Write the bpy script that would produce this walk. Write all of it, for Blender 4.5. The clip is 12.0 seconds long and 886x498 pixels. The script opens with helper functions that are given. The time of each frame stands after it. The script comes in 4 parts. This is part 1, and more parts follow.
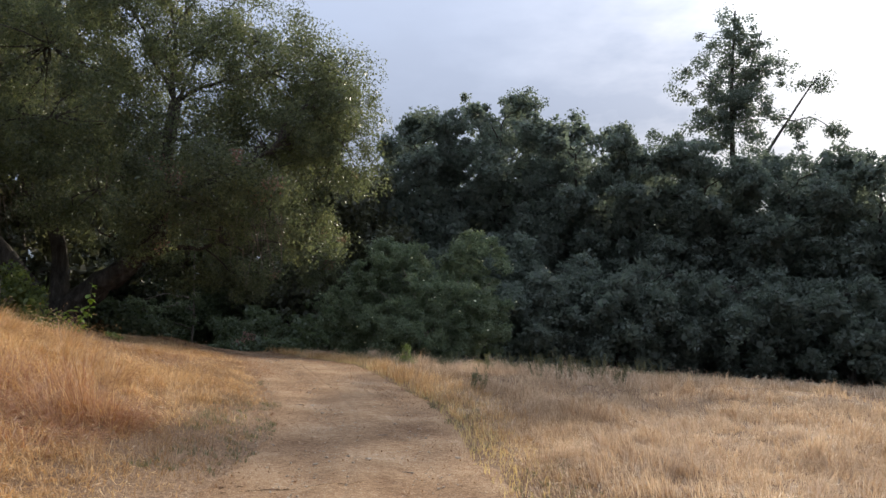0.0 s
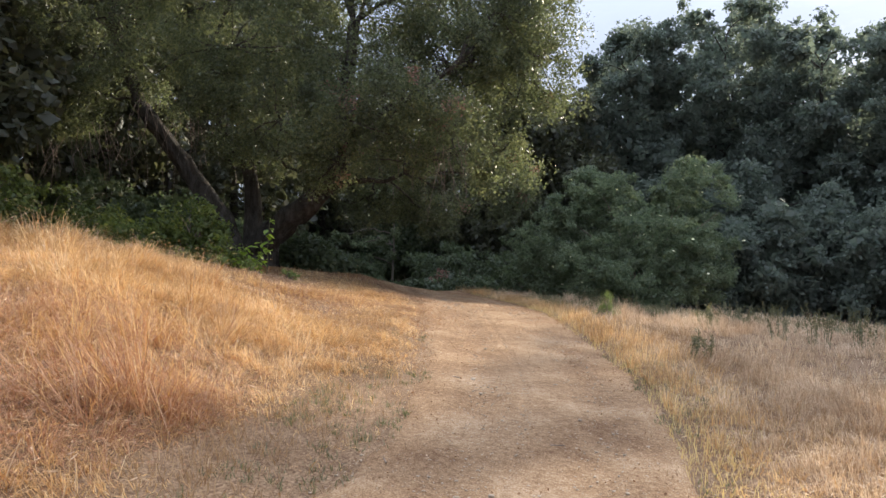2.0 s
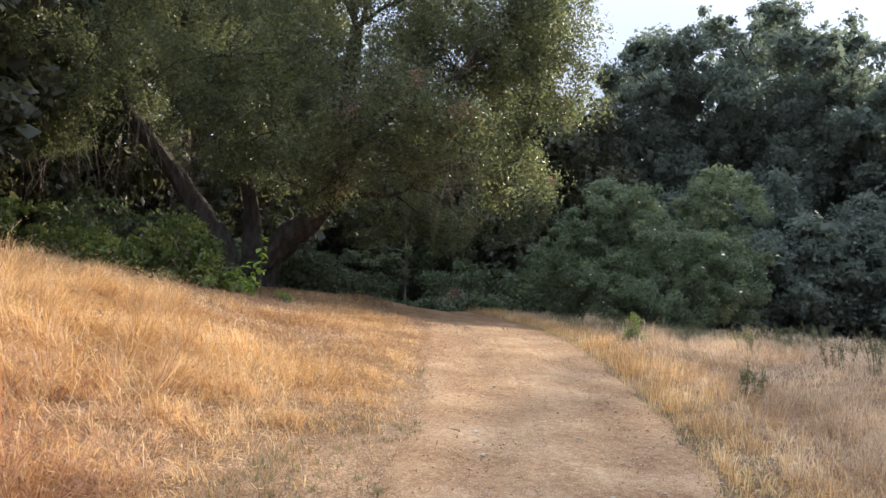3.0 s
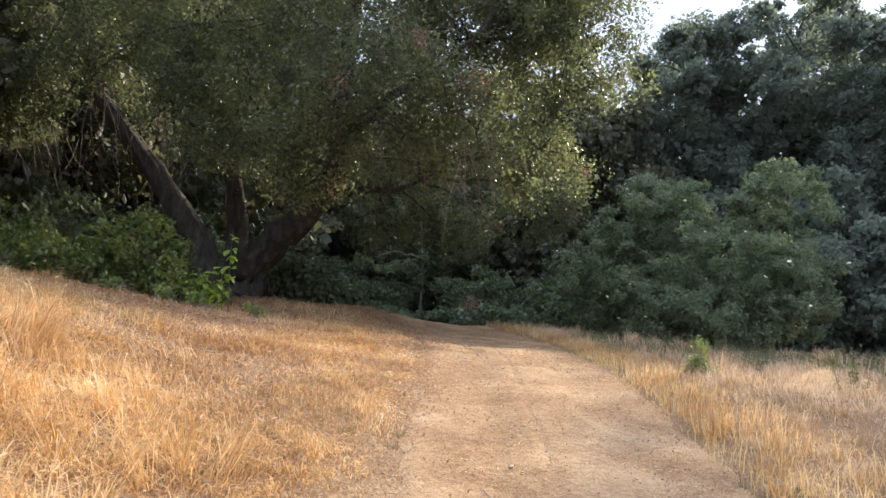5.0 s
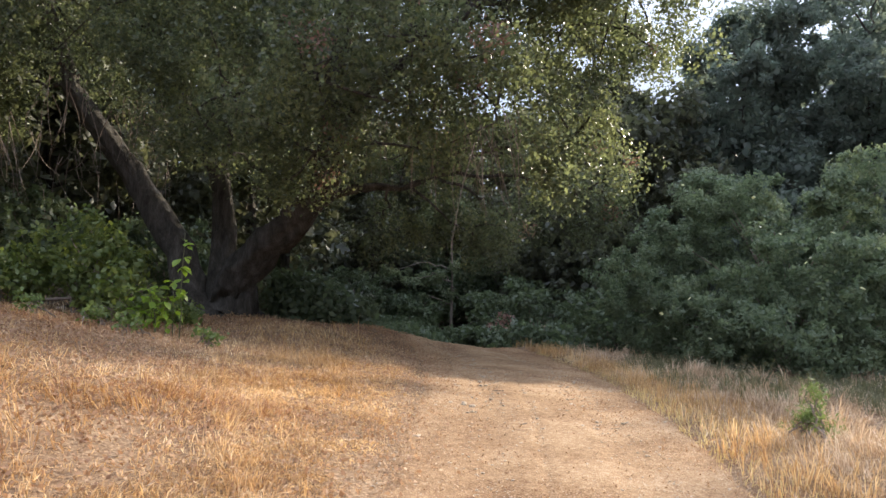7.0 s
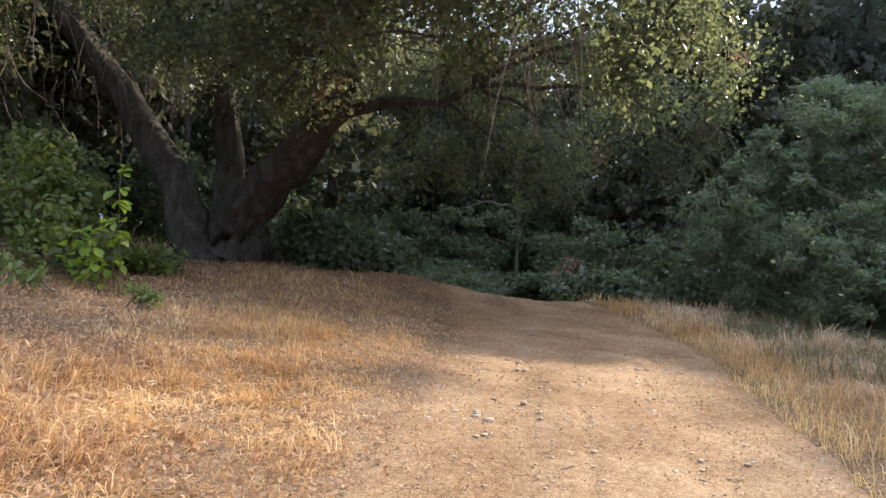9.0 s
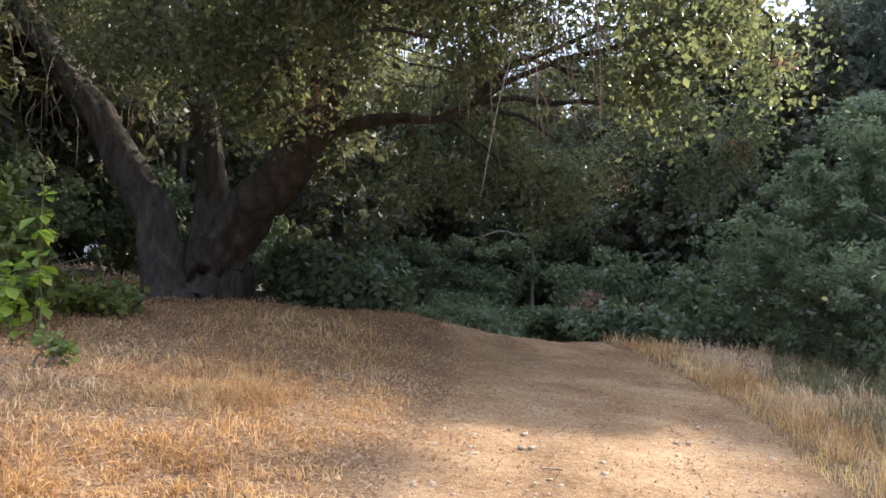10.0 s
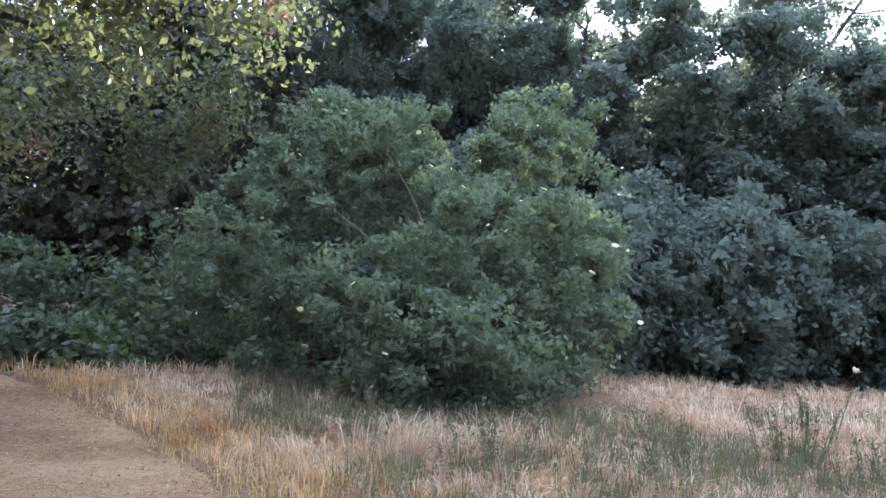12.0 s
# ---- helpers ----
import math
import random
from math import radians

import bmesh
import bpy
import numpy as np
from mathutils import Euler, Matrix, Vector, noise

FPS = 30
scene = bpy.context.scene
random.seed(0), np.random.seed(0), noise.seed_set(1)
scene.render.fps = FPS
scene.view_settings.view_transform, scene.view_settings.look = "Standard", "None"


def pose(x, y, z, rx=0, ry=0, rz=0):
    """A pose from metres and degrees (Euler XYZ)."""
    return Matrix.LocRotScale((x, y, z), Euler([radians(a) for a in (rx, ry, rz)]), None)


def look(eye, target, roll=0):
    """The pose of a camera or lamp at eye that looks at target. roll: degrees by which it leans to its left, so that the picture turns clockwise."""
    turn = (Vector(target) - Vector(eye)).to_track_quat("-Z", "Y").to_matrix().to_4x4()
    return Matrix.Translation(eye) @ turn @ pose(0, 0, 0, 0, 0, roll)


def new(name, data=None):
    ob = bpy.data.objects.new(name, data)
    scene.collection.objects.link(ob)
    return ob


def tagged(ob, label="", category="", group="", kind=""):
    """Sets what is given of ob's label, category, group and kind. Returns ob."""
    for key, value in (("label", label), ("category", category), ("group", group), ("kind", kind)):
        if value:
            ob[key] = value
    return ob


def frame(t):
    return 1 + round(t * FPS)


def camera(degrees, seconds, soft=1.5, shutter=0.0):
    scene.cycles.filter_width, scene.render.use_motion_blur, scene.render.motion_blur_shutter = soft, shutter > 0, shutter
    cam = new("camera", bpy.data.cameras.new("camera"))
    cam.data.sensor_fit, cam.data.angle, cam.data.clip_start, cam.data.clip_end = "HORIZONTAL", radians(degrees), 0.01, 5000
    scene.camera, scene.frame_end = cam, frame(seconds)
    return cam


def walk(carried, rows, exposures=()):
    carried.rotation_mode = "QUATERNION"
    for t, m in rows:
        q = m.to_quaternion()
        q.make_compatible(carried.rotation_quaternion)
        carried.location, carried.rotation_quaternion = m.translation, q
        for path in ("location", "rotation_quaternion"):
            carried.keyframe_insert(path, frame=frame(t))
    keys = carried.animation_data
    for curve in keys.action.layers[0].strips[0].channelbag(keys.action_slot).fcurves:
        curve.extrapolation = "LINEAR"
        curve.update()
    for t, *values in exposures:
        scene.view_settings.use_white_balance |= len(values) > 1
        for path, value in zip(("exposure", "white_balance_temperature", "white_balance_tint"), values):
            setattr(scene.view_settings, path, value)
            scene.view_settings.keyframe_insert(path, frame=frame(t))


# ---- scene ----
cam = camera(64.0, 12.0, 1.5)
METRES, EYE, TILT, LEAN, TURN = 19.5, 1.5, 0.0, 4.0, 0.0
ROWS = [
    (0.0, 0.0, 0.0, 0.0, -0.34, 5.4, -3.58),
    (0.5, 0.0037, 0.0331, -0.0053, 11.4, -0.6, -1.99),
    (1.0, 0.0041, 0.07, -0.0039, 17.13, -3.65, -2.21),
    (1.5, 0.0015, 0.1118, 0.0015, 16.14, -5.38, -4.06),
    (2.0, -0.0002, 0.1555, 0.0065, 16.19, -0.95, -4.22),
    (2.5, -0.0068, 0.1969, 0.0082, 15.83, -0.02, -4.25),
    (3.0, -0.0121, 0.2382, 0.0072, 17.59, 0.37, -3.74),
    (5.0, -0.0495, 0.4052, 0.0055, 19.48, 0.8, -4.01),
    (5.5, -0.0562, 0.4469, 0.0048, 20.42, 0.92, -5.5),
    (6.0, -0.0607, 0.4884, 0.0056, 19.88, 2.4, -5.88),
    (6.5, -0.0688, 0.5311, 0.0055, 20.67, 2.17, -5.56),
    (7.0, -0.0791, 0.5709, 0.0056, 22.83, 1.52, -3.64),
    (7.5, -0.0925, 0.6142, 0.0031, 26.85, -1.07, -2.04),
    (9.5, -0.1302, 0.7797, 0.0014, 28.95, -3.58, -3.32),
    (10.0, -0.1453, 0.818, 0.002, 30.33, -1.2, -3.19),
    (10.5, -0.1593, 0.8562, 0.0009, 33.23, -0.21, -3.91),
    (10.8, -0.1688, 0.8791, 0.0003, 33.3, -0.33, -4.52),
    (11.0, -0.1752, 0.8943, -0.0001, 28.48, 0.03, -5.05),
    (11.1, -0.1752, 0.9029, 0.0006, 23.9, 0.38, -4.54),
    (11.2, -0.1752, 0.9114, 0.0013, 17.48, 0.95, -4.44),
    (11.3, -0.1753, 0.92, 0.0019, 10.36, 1.71, -4.19),
    (11.4, -0.1753, 0.9285, 0.0026, 2.93, 2.67, -4.2),
    (11.5, -0.1753, 0.9371, 0.0033, -3.4, 3.32, -4.5),
    (11.7, -0.1785, 0.9511, 0.0028, -11.5, 3.35, -5.4),
    (12.0, -0.1832, 0.9722, 0.0021, -13.15, 1.8, -5.6),
]
walk(cam, [(t, pose(0, 0, EYE, TILT, LEAN, TURN) @ pose(METRES * x, METRES * y, METRES * z, 90 + pitch, roll, yaw)) for t, x, y, z, yaw, pitch, roll in ROWS],
     [(0.0, 0.34, 5650, 10), (0.6, 0.52, 5680, 10), (1.5, 0.85, 5700, 10), (2.5, 1.12, 5700, 10), (7.5, 1.33, 5650, 10), (9.5, 1.4, 5600, 10), (10.5, 1.85, 5580, 10), (11.1, 2.0, 5400, 10), (11.5, 2.2, 5150, 11), (12.0, 2.05, 5080, 12)])

# ---- light ----
SUN_AZ, SUN_EL = 29.0, 25.0
world = bpy.data.worlds.new("sky_world")
scene.world = world
world.use_nodes = True
wn, wl = world.node_tree.nodes, world.node_tree.links
wn.clear()
w_out = wn.new("ShaderNodeOutputWorld")
w_bg = wn.new("ShaderNodeBackground")
w_sky = wn.new("ShaderNodeTexSky")
w_sky.sky_type, w_sky.sun_disc = "NISHITA", False
w_sky.sun_elevation, w_sky.sun_rotation = radians(SUN_EL), radians(SUN_AZ)
w_sky.air_density, w_sky.dust_density, w_sky.ozone_density = 1.0, 2.0, 1.0
w_co = wn.new("ShaderNodeTexCoord")
w_map = wn.new("ShaderNodeMapping")
w_map.inputs["Scale"].default_value = (1.0, 1.0, 2.6)
w_noise = wn.new("ShaderNodeTexNoise")
w_noise.inputs["Scale"].default_value = 2.4
w_noise.inputs["Detail"].default_value = 6.0
w_noise.inputs["Roughness"].default_value = 0.55
w_ramp = wn.new("ShaderNodeMapRange")
w_ramp.inputs["From Min"].default_value, w_ramp.inputs["From Max"].default_value = 0.25, 0.6
w_ramp.inputs["To Min"].default_value, w_ramp.inputs["To Max"].default_value = 0.72, 0.97
w_mix = wn.new("ShaderNodeMix")
w_mix.data_type = "RGBA"
# an overcast layer, dimmer towards the horizon than overhead
w_sep = wn.new("ShaderNodeSeparateXYZ")
w_grad = wn.new("ShaderNodeMath")
w_grad.operation, w_grad.use_clamp = "MULTIPLY_ADD", False
w_grad.inputs[1].default_value, w_grad.inputs[2].default_value = 1.7, 0.3
w_cloud = wn.new("ShaderNodeVectorMath")
w_cloud.operation = "SCALE"
w_cloud.inputs[0].default_value = (4.0, 4.15, 4.65)
wl.new(w_co.outputs["Generated"], w_sep.inputs[0])
wl.new(w_sep.outputs["Z"], w_grad.inputs[0])
wl.new(w_grad.outputs[0], w_cloud.inputs["Scale"])
# thin cloud glows round the veiled sun
w_dir = wn.new("ShaderNodeVectorMath")
w_dir.operation = "DOT_PRODUCT"
w_dir.inputs[1].default_value = (math.sin(radians(SUN_AZ)) * math.cos(radians(SUN_EL)), math.cos(radians(SUN_AZ)) * math.cos(radians(SUN_EL)), math.sin(radians(SUN_EL)))
wl.new(w_co.outputs["Generated"], w_dir.inputs[0])
w_sum = w_cloud.outputs[0]
for power, amount in ((400.0, 34.0), (40.0, 0.9)):
    w_pos = wn.new("ShaderNodeMath")
    w_pos.operation = "MAXIMUM"
    w_pos.inputs[1].default_value = 0.0
    w_pow = wn.new("ShaderNodeMath")
    w_pow.operation = "POWER"
    w_pow.inputs[1].default_value = power
    w_glow = wn.new("ShaderNodeVectorMath")
    w_glow.operation = "SCALE"
    w_glow.inputs[0].default_value = (1.0 * amount, 0.95 * amount, 0.86 * amount)
    w_add = wn.new("ShaderNodeVectorMath")
    wl.new(w_dir.outputs["Value"], w_pos.inputs[0])
    wl.new(w_pos.outputs[0], w_pow.inputs[0])
    wl.new(w_pow.outputs[0], w_glow.inputs["Scale"])
    wl.new(w_sum, w_add.inputs[0])
    wl.new(w_glow.outputs[0], w_add.inputs[1])
    w_sum = w_add.outputs[0]
wl.new(w_sum, w_mix.inputs[7])
wl.new(w_co.outputs["Generated"], w_map.inputs["Vector"])
wl.new(w_map.outputs["Vector"], w_noise.inputs["Vector"])
wl.new(w_noise.outputs["Fac"], w_ramp.inputs["Value"])
wl.new(w_ramp.outputs["Result"], w_mix.inputs["Factor"])
wl.new(w_sky.outputs["Color"], w_mix.inputs[6])
wl.new(w_mix.outputs[2], w_bg.inputs["Color"])
w_bg.inputs["Strength"].default_value = 0.125
wl.new(w_bg.outputs["Background"], w_out.inputs["Surface"])

sun = new("sun", bpy.data.lights.new("sun", "SUN"))
sun.data.energy, sun.data.angle, sun.data.color = 3.6, radians(0.8), (1.0, 0.82, 0.57)
_az, _el = radians(SUN_AZ), radians(SUN_EL)
SUN_DIR = Vector((math.sin(_az) * math.cos(_el), math.cos(_az) * math.cos(_el), math.sin(_el)))
sun.matrix_world = look(SUN_DIR * 80, (0, 0, 0))

rng = np.random.default_rng(7)


# ---- materials ----
def material(name):
    m = bpy.data.materials.new(name)
    m.use_nodes = True
    m.node_tree.nodes.clear()
    n, l = m.node_tree.nodes, m.node_tree.links
    out = n.new("ShaderNodeOutputMaterial")
    return m, n, l, out


def ramp(n, stops):
    r = n.new("ShaderNodeValToRGB")
    els = r.color_ramp.elements
    while len(els) < len(stops):
        els.new(0.5)
    for e, (p, c) in zip(els, stops):
        e.position, e.color = p, (*c, 1)
    return r


def leafy(name, cols, gloss=0.45, through_part=0.4, tint=(1.0, 1.0, 0.55), spec=0.5):
    """Thin leaf or blade: diffuse and gloss mixed with light passing through, coloured piece by piece and in broad patches."""
    m, n, l, out = material(name)
    geo = n.new("ShaderNodeNewGeometry")
    co = n.new("ShaderNodeTexCoord")
    big = n.new("ShaderNodeTexNoise")
    big.inputs["Scale"].default_value, big.inputs["Detail"].default_value = 0.7, 3
    l.new(co.outputs["Object"], big.inputs["Vector"])
    add = n.new("ShaderNodeMath")
    add.operation = "MULTIPLY_ADD"
    add.inputs[1].default_value = 0.65
    l.new(geo.outputs["Random Per Island"], add.inputs[0])
    sub = n.new("ShaderNodeMath")
    sub.operation = "MULTIPLY_ADD"
    sub.inputs[1].default_value, sub.inputs[2].default_value = 1.4, -0.52
    l.new(big.outputs["Fac"], sub.inputs[0])
    l.new(sub.outputs[0], add.inputs[2])
    r = ramp(n, [(i / (len(cols) - 1), c) for i, c in enumerate(cols)])
    l.new(add.outputs[0], r.inputs["Fac"])
    b = n.new("ShaderNodeBsdfPrincipled")
    b.inputs["Roughness"].default_value = gloss
    b.inputs["Specular IOR Level"].default_value = spec
    l.new(r.outputs["Color"], b.inputs["Base Color"])
    tr = n.new("ShaderNodeBsdfTranslucent")
    mul = n.new("ShaderNodeMix")
    mul.data_type, mul.blend_type = "RGBA", "MULTIPLY"
    mul.inputs["Factor"].default_value = 1.0
    mul.inputs[7].default_value = (*tint, 1)
    l.new(r.outputs["Color"], mul.inputs[6])
    br = n.new("ShaderNodeMix")
    br.data_type, br.blend_type = "RGBA", "ADD"
    br.inputs["Factor"].default_value = 1.0
    l.new(mul.outputs[2], br.inputs[6])
    l.new(mul.outputs[2], br.inputs[7])
    l.new(br.outputs[2], tr.inputs["Color"])
    mix = n.new("ShaderNodeMixShader")
    mix.inputs["Fac"].default_value = through_part
    l.new(b.outputs[0], mix.inputs[1])
    l.new(tr.outputs[0], mix.inputs[2])
    l.new(mix.outputs[0], out.inputs["Surface"])
    return m


def rough(name, cols, scale=6.0, fine=60.0, bump=0.4, roughness=0.9, dist=0.02, stretch=(1, 1, 1)):
    """Opaque rough surface with variation at two scales and relief."""
    m, n, l, out = material(name)
    co = n.new("ShaderNodeTexCoord")
    mp = n.new("ShaderNodeMapping")
    mp.inputs["Scale"].default_value = stretch
    l.new(co.outputs["Object"], mp.inputs["Vector"])
    a = n.new("ShaderNodeTexNoise")
    a.inputs["Scale"].default_value, a.inputs["Detail"].default_value = scale, 5
    f = n.new("ShaderNodeTexNoise")
    f.inputs["Scale"].default_value, f.inputs["Detail"].default_value = fine, 6
    f.inputs["Roughness"].default_value = 0.7
    l.new(mp.outputs[0], a.inputs["Vector"])
    l.new(mp.outputs[0], f.inputs["Vector"])
    mixf = n.new("ShaderNodeMath")
    mixf.operation = "MULTIPLY_ADD"
    mixf.inputs[1].default_value = 0.55
    half = n.new("ShaderNodeMath")
    half.operation = "MULTIPLY"
    half.inputs[1].default_value = 0.45
    l.new(f.outputs["Fac"], half.inputs[0])
    l.new(a.outputs["Fac"], mixf.inputs[0])
    l.new(half.outputs[0], mixf.inputs[2])
    lo, hi = 0.32, 0.68
    r = ramp(n, [(lo + (hi - lo) * i / (len(cols) - 1), c) for i, c in enumerate(cols)])
    l.new(mixf.outputs[0], r.inputs["Fac"])
    b = n.new("ShaderNodeBsdfPrincipled")
    b.inputs["Roughness"].default_value = roughness
    b.inputs["Specular IOR Level"].default_value = 0.2
    l.new(r.outputs["Color"], b.inputs["Base Color"])
    bp = n.new("ShaderNodeBump")
    bp.inputs["Strength"].default_value, bp.inputs["Distance"].default_value = bump, dist
    l.new(f.outputs["Fac"], bp.inputs["Height"])
    l.new(bp.outputs[0], b.inputs["Normal"])
    l.new(b.outputs[0], out.inputs["Surface"])
    return m


def littered(name):
    """Soil strewn with straw bits and leaf crumbs: small flecks of many browns over broad patches."""
    m, n, l, out = material(name)
    co = n.new("ShaderNodeTexCoord")
    mp = n.new("ShaderNodeMapping")
    wob = n.new("ShaderNodeTexNoise")
    wob.inputs["Scale"].default_value, wob.inputs["Detail"].default_value = 14.0, 4
    l.new(co.outputs["Object"], wob.inputs["Vector"])
    add = n.new("ShaderNodeVectorMath")
    add.operation = "MULTIPLY_ADD"
    add.inputs[1].default_value = (0.08, 0.08, 0.08)
    l.new(wob.outputs["Color"], add.inputs[0])
    l.new(co.outputs["Object"], add.inputs[2])
    cells = n.new("ShaderNodeTexVoronoi")
    cells.inputs["Scale"].default_value = 62.0
    l.new(add.outputs[0], cells.inputs["Vector"])
    big = n.new("ShaderNodeTexNoise")
    big.inputs["Scale"].default_value, big.inputs["Detail"].default_value = 1.1, 5
    l.new(co.outputs["Object"], big.inputs["Vector"])
    k = n.new("ShaderNodeMath")
    k.operation = "MULTIPLY_ADD"
    k.inputs[1].default_value = 0.55
    l.new(cells.outputs["Color"], k.inputs[0])
    b2 = n.new("ShaderNodeMath")
    b2.operation = "MULTIPLY"
    b2.inputs[1].default_value = 0.45
    l.new(big.outputs["Fac"], b2.inputs[0])
    l.new(b2.outputs[0], k.inputs[2])
    r = ramp(n, [(0.12, (0.06, 0.034, 0.02)), (0.36, (0.145, 0.086, 0.048)), (0.55, (0.24, 0.155, 0.088)), (0.8, (0.40, 0.28, 0.17))])
    l.new(k.outputs[0], r.inputs["Fac"])
    b = n.new("ShaderNodeBsdfPrincipled")
    b.inputs["Roughness"].default_value, b.inputs["Specular IOR Level"].default_value = 0.95, 0.15
    l.new(r.outputs["Color"], b.inputs["Base Color"])
    bp = n.new("ShaderNodeBump")
    bp.inputs["Strength"].default_value, bp.inputs["Distance"].default_value = 1.0, 0.012
    l.new(k.outputs[0], bp.inputs["Height"])
    l.new(bp.outputs[0], b.inputs["Normal"])
    l.new(b.outputs[0], out.inputs["Surface"])
    return m


def dirt(name):
    """Packed earth: broad pale and dark patches, grit, and tiny pebbles pressed into it."""
    m, n, l, out = material(name)
    co = n.new("ShaderNodeTexCoord")
    fac = []
    for scale, detail, weight in ((0.9, 4, 0.3), (16.0, 5, 0.22), (75.0, 6, 0.48)):
        t = n.new("ShaderNodeTexNoise")
        t.inputs["Scale"].default_value, t.inputs["Detail"].default_value, t.inputs["Roughness"].default_value = scale, detail, 0.65
        l.new(co.outputs["Object"], t.inputs["Vector"])
        k = n.new("ShaderNodeMath")
        k.operation = "MULTIPLY_ADD"
        k.inputs[1].default_value = weight
        l.new(t.outputs["Fac"], k.inputs[0])
        if fac:
            l.new(fac[-1].outputs[0], k.inputs[2])
        else:
            k.inputs[2].default_value = 0.0
        fac.append(k)
    r = ramp(n, [(0.41, (0.14, 0.075, 0.038)), (0.475, (0.265, 0.16, 0.083)), (0.53, (0.36, 0.232, 0.125)), (0.61, (0.53, 0.38, 0.24))])
    l.new(fac[-1].outputs[0], r.inputs["Fac"])
    vo = n.new("ShaderNodeTexVoronoi")
    vo.inputs["Scale"].default_value = 38.0
    l.new(co.outputs["Object"], vo.inputs["Vector"])
    st = n.new("ShaderNodeMapRange")
    st.inputs["From Min"].default_value, st.inputs["From Max"].default_value = 0.34, 0.22
    l.new(vo.outputs["Distance"], st.inputs["Value"])
    sel = n.new("ShaderNodeMath")
    sel.operation = "GREATER_THAN"
    sel.inputs[1].default_value = 0.72
    l.new(vo.outputs["Color"], sel.inputs[0])
    peb = n.new("ShaderNodeMath")
    peb.operation = "MULTIPLY"
    l.new(st.outputs[0], peb.inputs[0])
    l.new(sel.outputs[0], peb.inputs[1])
    mix = n.new("ShaderNodeMix")
    mix.data_type = "RGBA"
    mix.inputs[7].default_value = (0.5, 0.41, 0.31, 1)
    half = n.new("ShaderNodeMath")
    half.operation = "MULTIPLY"
    half.inputs[1].default_value = 0.6
    l.new(peb.outputs[0], half.inputs[0])
    l.new(half.outputs[0], mix.inputs["Factor"])
    l.new(r.outputs["Color"], mix.inputs[6])
    b = n.new("ShaderNodeBsdfPrincipled")
    b.inputs["Roughness"].default_value, b.inputs["Specular IOR Level"].default_value = 0.95, 0.15
    l.new(mix.outputs[2], b.inputs["Base Color"])
    hh = n.new("ShaderNodeMath")
    hh.operation = "MULTIPLY_ADD"
    hh.inputs[1].default_value = 0.35
    l.new(peb.outputs[0], hh.inputs[0])
    l.new(fac[-1].outputs[0], hh.inputs[2])
    bp = n.new("ShaderNodeBump")
    bp.inputs["Strength"].default_value, bp.inputs["Distance"].default_value = 1.0, 0.022
    l.new(hh.outputs[0], bp.inputs["Height"])
    l.new(bp.outputs[0], b.inputs["Normal"])
    l.new(b.outputs[0], out.inputs["Surface"])
    return m


M_SOIL = littered("soil_with_straw")
M_TRAIL = dirt("trodden_dirt")
M_STONE = rough("pale_stone", [(0.33, 0.25, 0.175), (0.44, 0.35, 0.25), (0.56, 0.47, 0.36)], 9, 90, 0.4)
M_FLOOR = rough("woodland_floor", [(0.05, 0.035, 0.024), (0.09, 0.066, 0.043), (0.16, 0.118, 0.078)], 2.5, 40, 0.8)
# russet of the grass itself, with the near slope's shade mixed into the colour
M_RUSSET_SHADED = leafy("russet_shaded_dry_grass", [(0.165, 0.08, 0.042), (0.29, 0.158, 0.088), (0.42, 0.265, 0.16), (0.66, 0.49, 0.33)], 0.55, 0.3, (1.0, 0.86, 0.7), 0.35)
M_STRAW = leafy("trampled_straw", [(0.20, 0.125, 0.065), (0.32, 0.215, 0.115), (0.46, 0.335, 0.19)], 0.65, 0.25, (1.0, 0.9, 0.75), 0.3)
M_BARK = rough("oak_bark", [(0.03, 0.026, 0.022), (0.082, 0.072, 0.06), (0.165, 0.148, 0.126)], 6, 30, 1.0, 0.95, 0.06, (1, 1, 0.25))
M_PALEBARK = rough("pale_bark", [(0.14, 0.12, 0.09), (0.24, 0.2, 0.16), (0.34, 0.3, 0.25)], 5, 30, 0.6, 0.9, 0.02, (1, 1, 0.3))
M_DEADWOOD = rough("dead_wood", [(0.13, 0.10, 0.08), (0.24, 0.19, 0.15), (0.36, 0.3, 0.25)], 6, 40, 0.5, 0.9, 0.01)
M_OAK = leafy("oak_leaves", [(0.05, 0.058, 0.036), (0.08, 0.092, 0.055), (0.115, 0.13, 0.074), (0.17, 0.178, 0.09)], 0.34, 0.55, (1.0, 1, 0.72))
M_FOREST = leafy("forest_leaves", [(0.05, 0.052, 0.036), (0.08, 0.084, 0.052), (0.115, 0.118, 0.07)], 0.5, 0.4, (1, 1, 0.75))
# far foliage paled and blued: the haze over it is put into the colour
M_FAR_HAZED = leafy("hazed_far_leaves", [(0.085, 0.104, 0.086), (0.115, 0.135, 0.108), (0.145, 0.165, 0.13)], 0.6, 0.5, (0.97, 1, 0.88))
M_ELDER = leafy("elder_leaves", [(0.088, 0.115, 0.07), (0.128, 0.158, 0.096), (0.18, 0.21, 0.135)], 0.5, 0.5, (1.0, 1.0, 0.78))
M_UNDER = leafy("understory_leaves", [(0.052, 0.07, 0.04), (0.082, 0.104, 0.056), (0.118, 0.142, 0.076)], 0.5, 0.42, (1, 1, 0.75))
M_BERRY = leafy("bramble_leaves", [(0.09, 0.15, 0.025), (0.17, 0.25, 0.04), (0.3, 0.36, 0.06)], 0.45, 0.5, (1, 1, 0.4))
M_DEADLEAF = leafy("dead_pink_leaves", [(0.13, 0.078, 0.06), (0.21, 0.13, 0.10), (0.3, 0.195, 0.15)], 0.6, 0.35, (1, 0.9, 0.8))
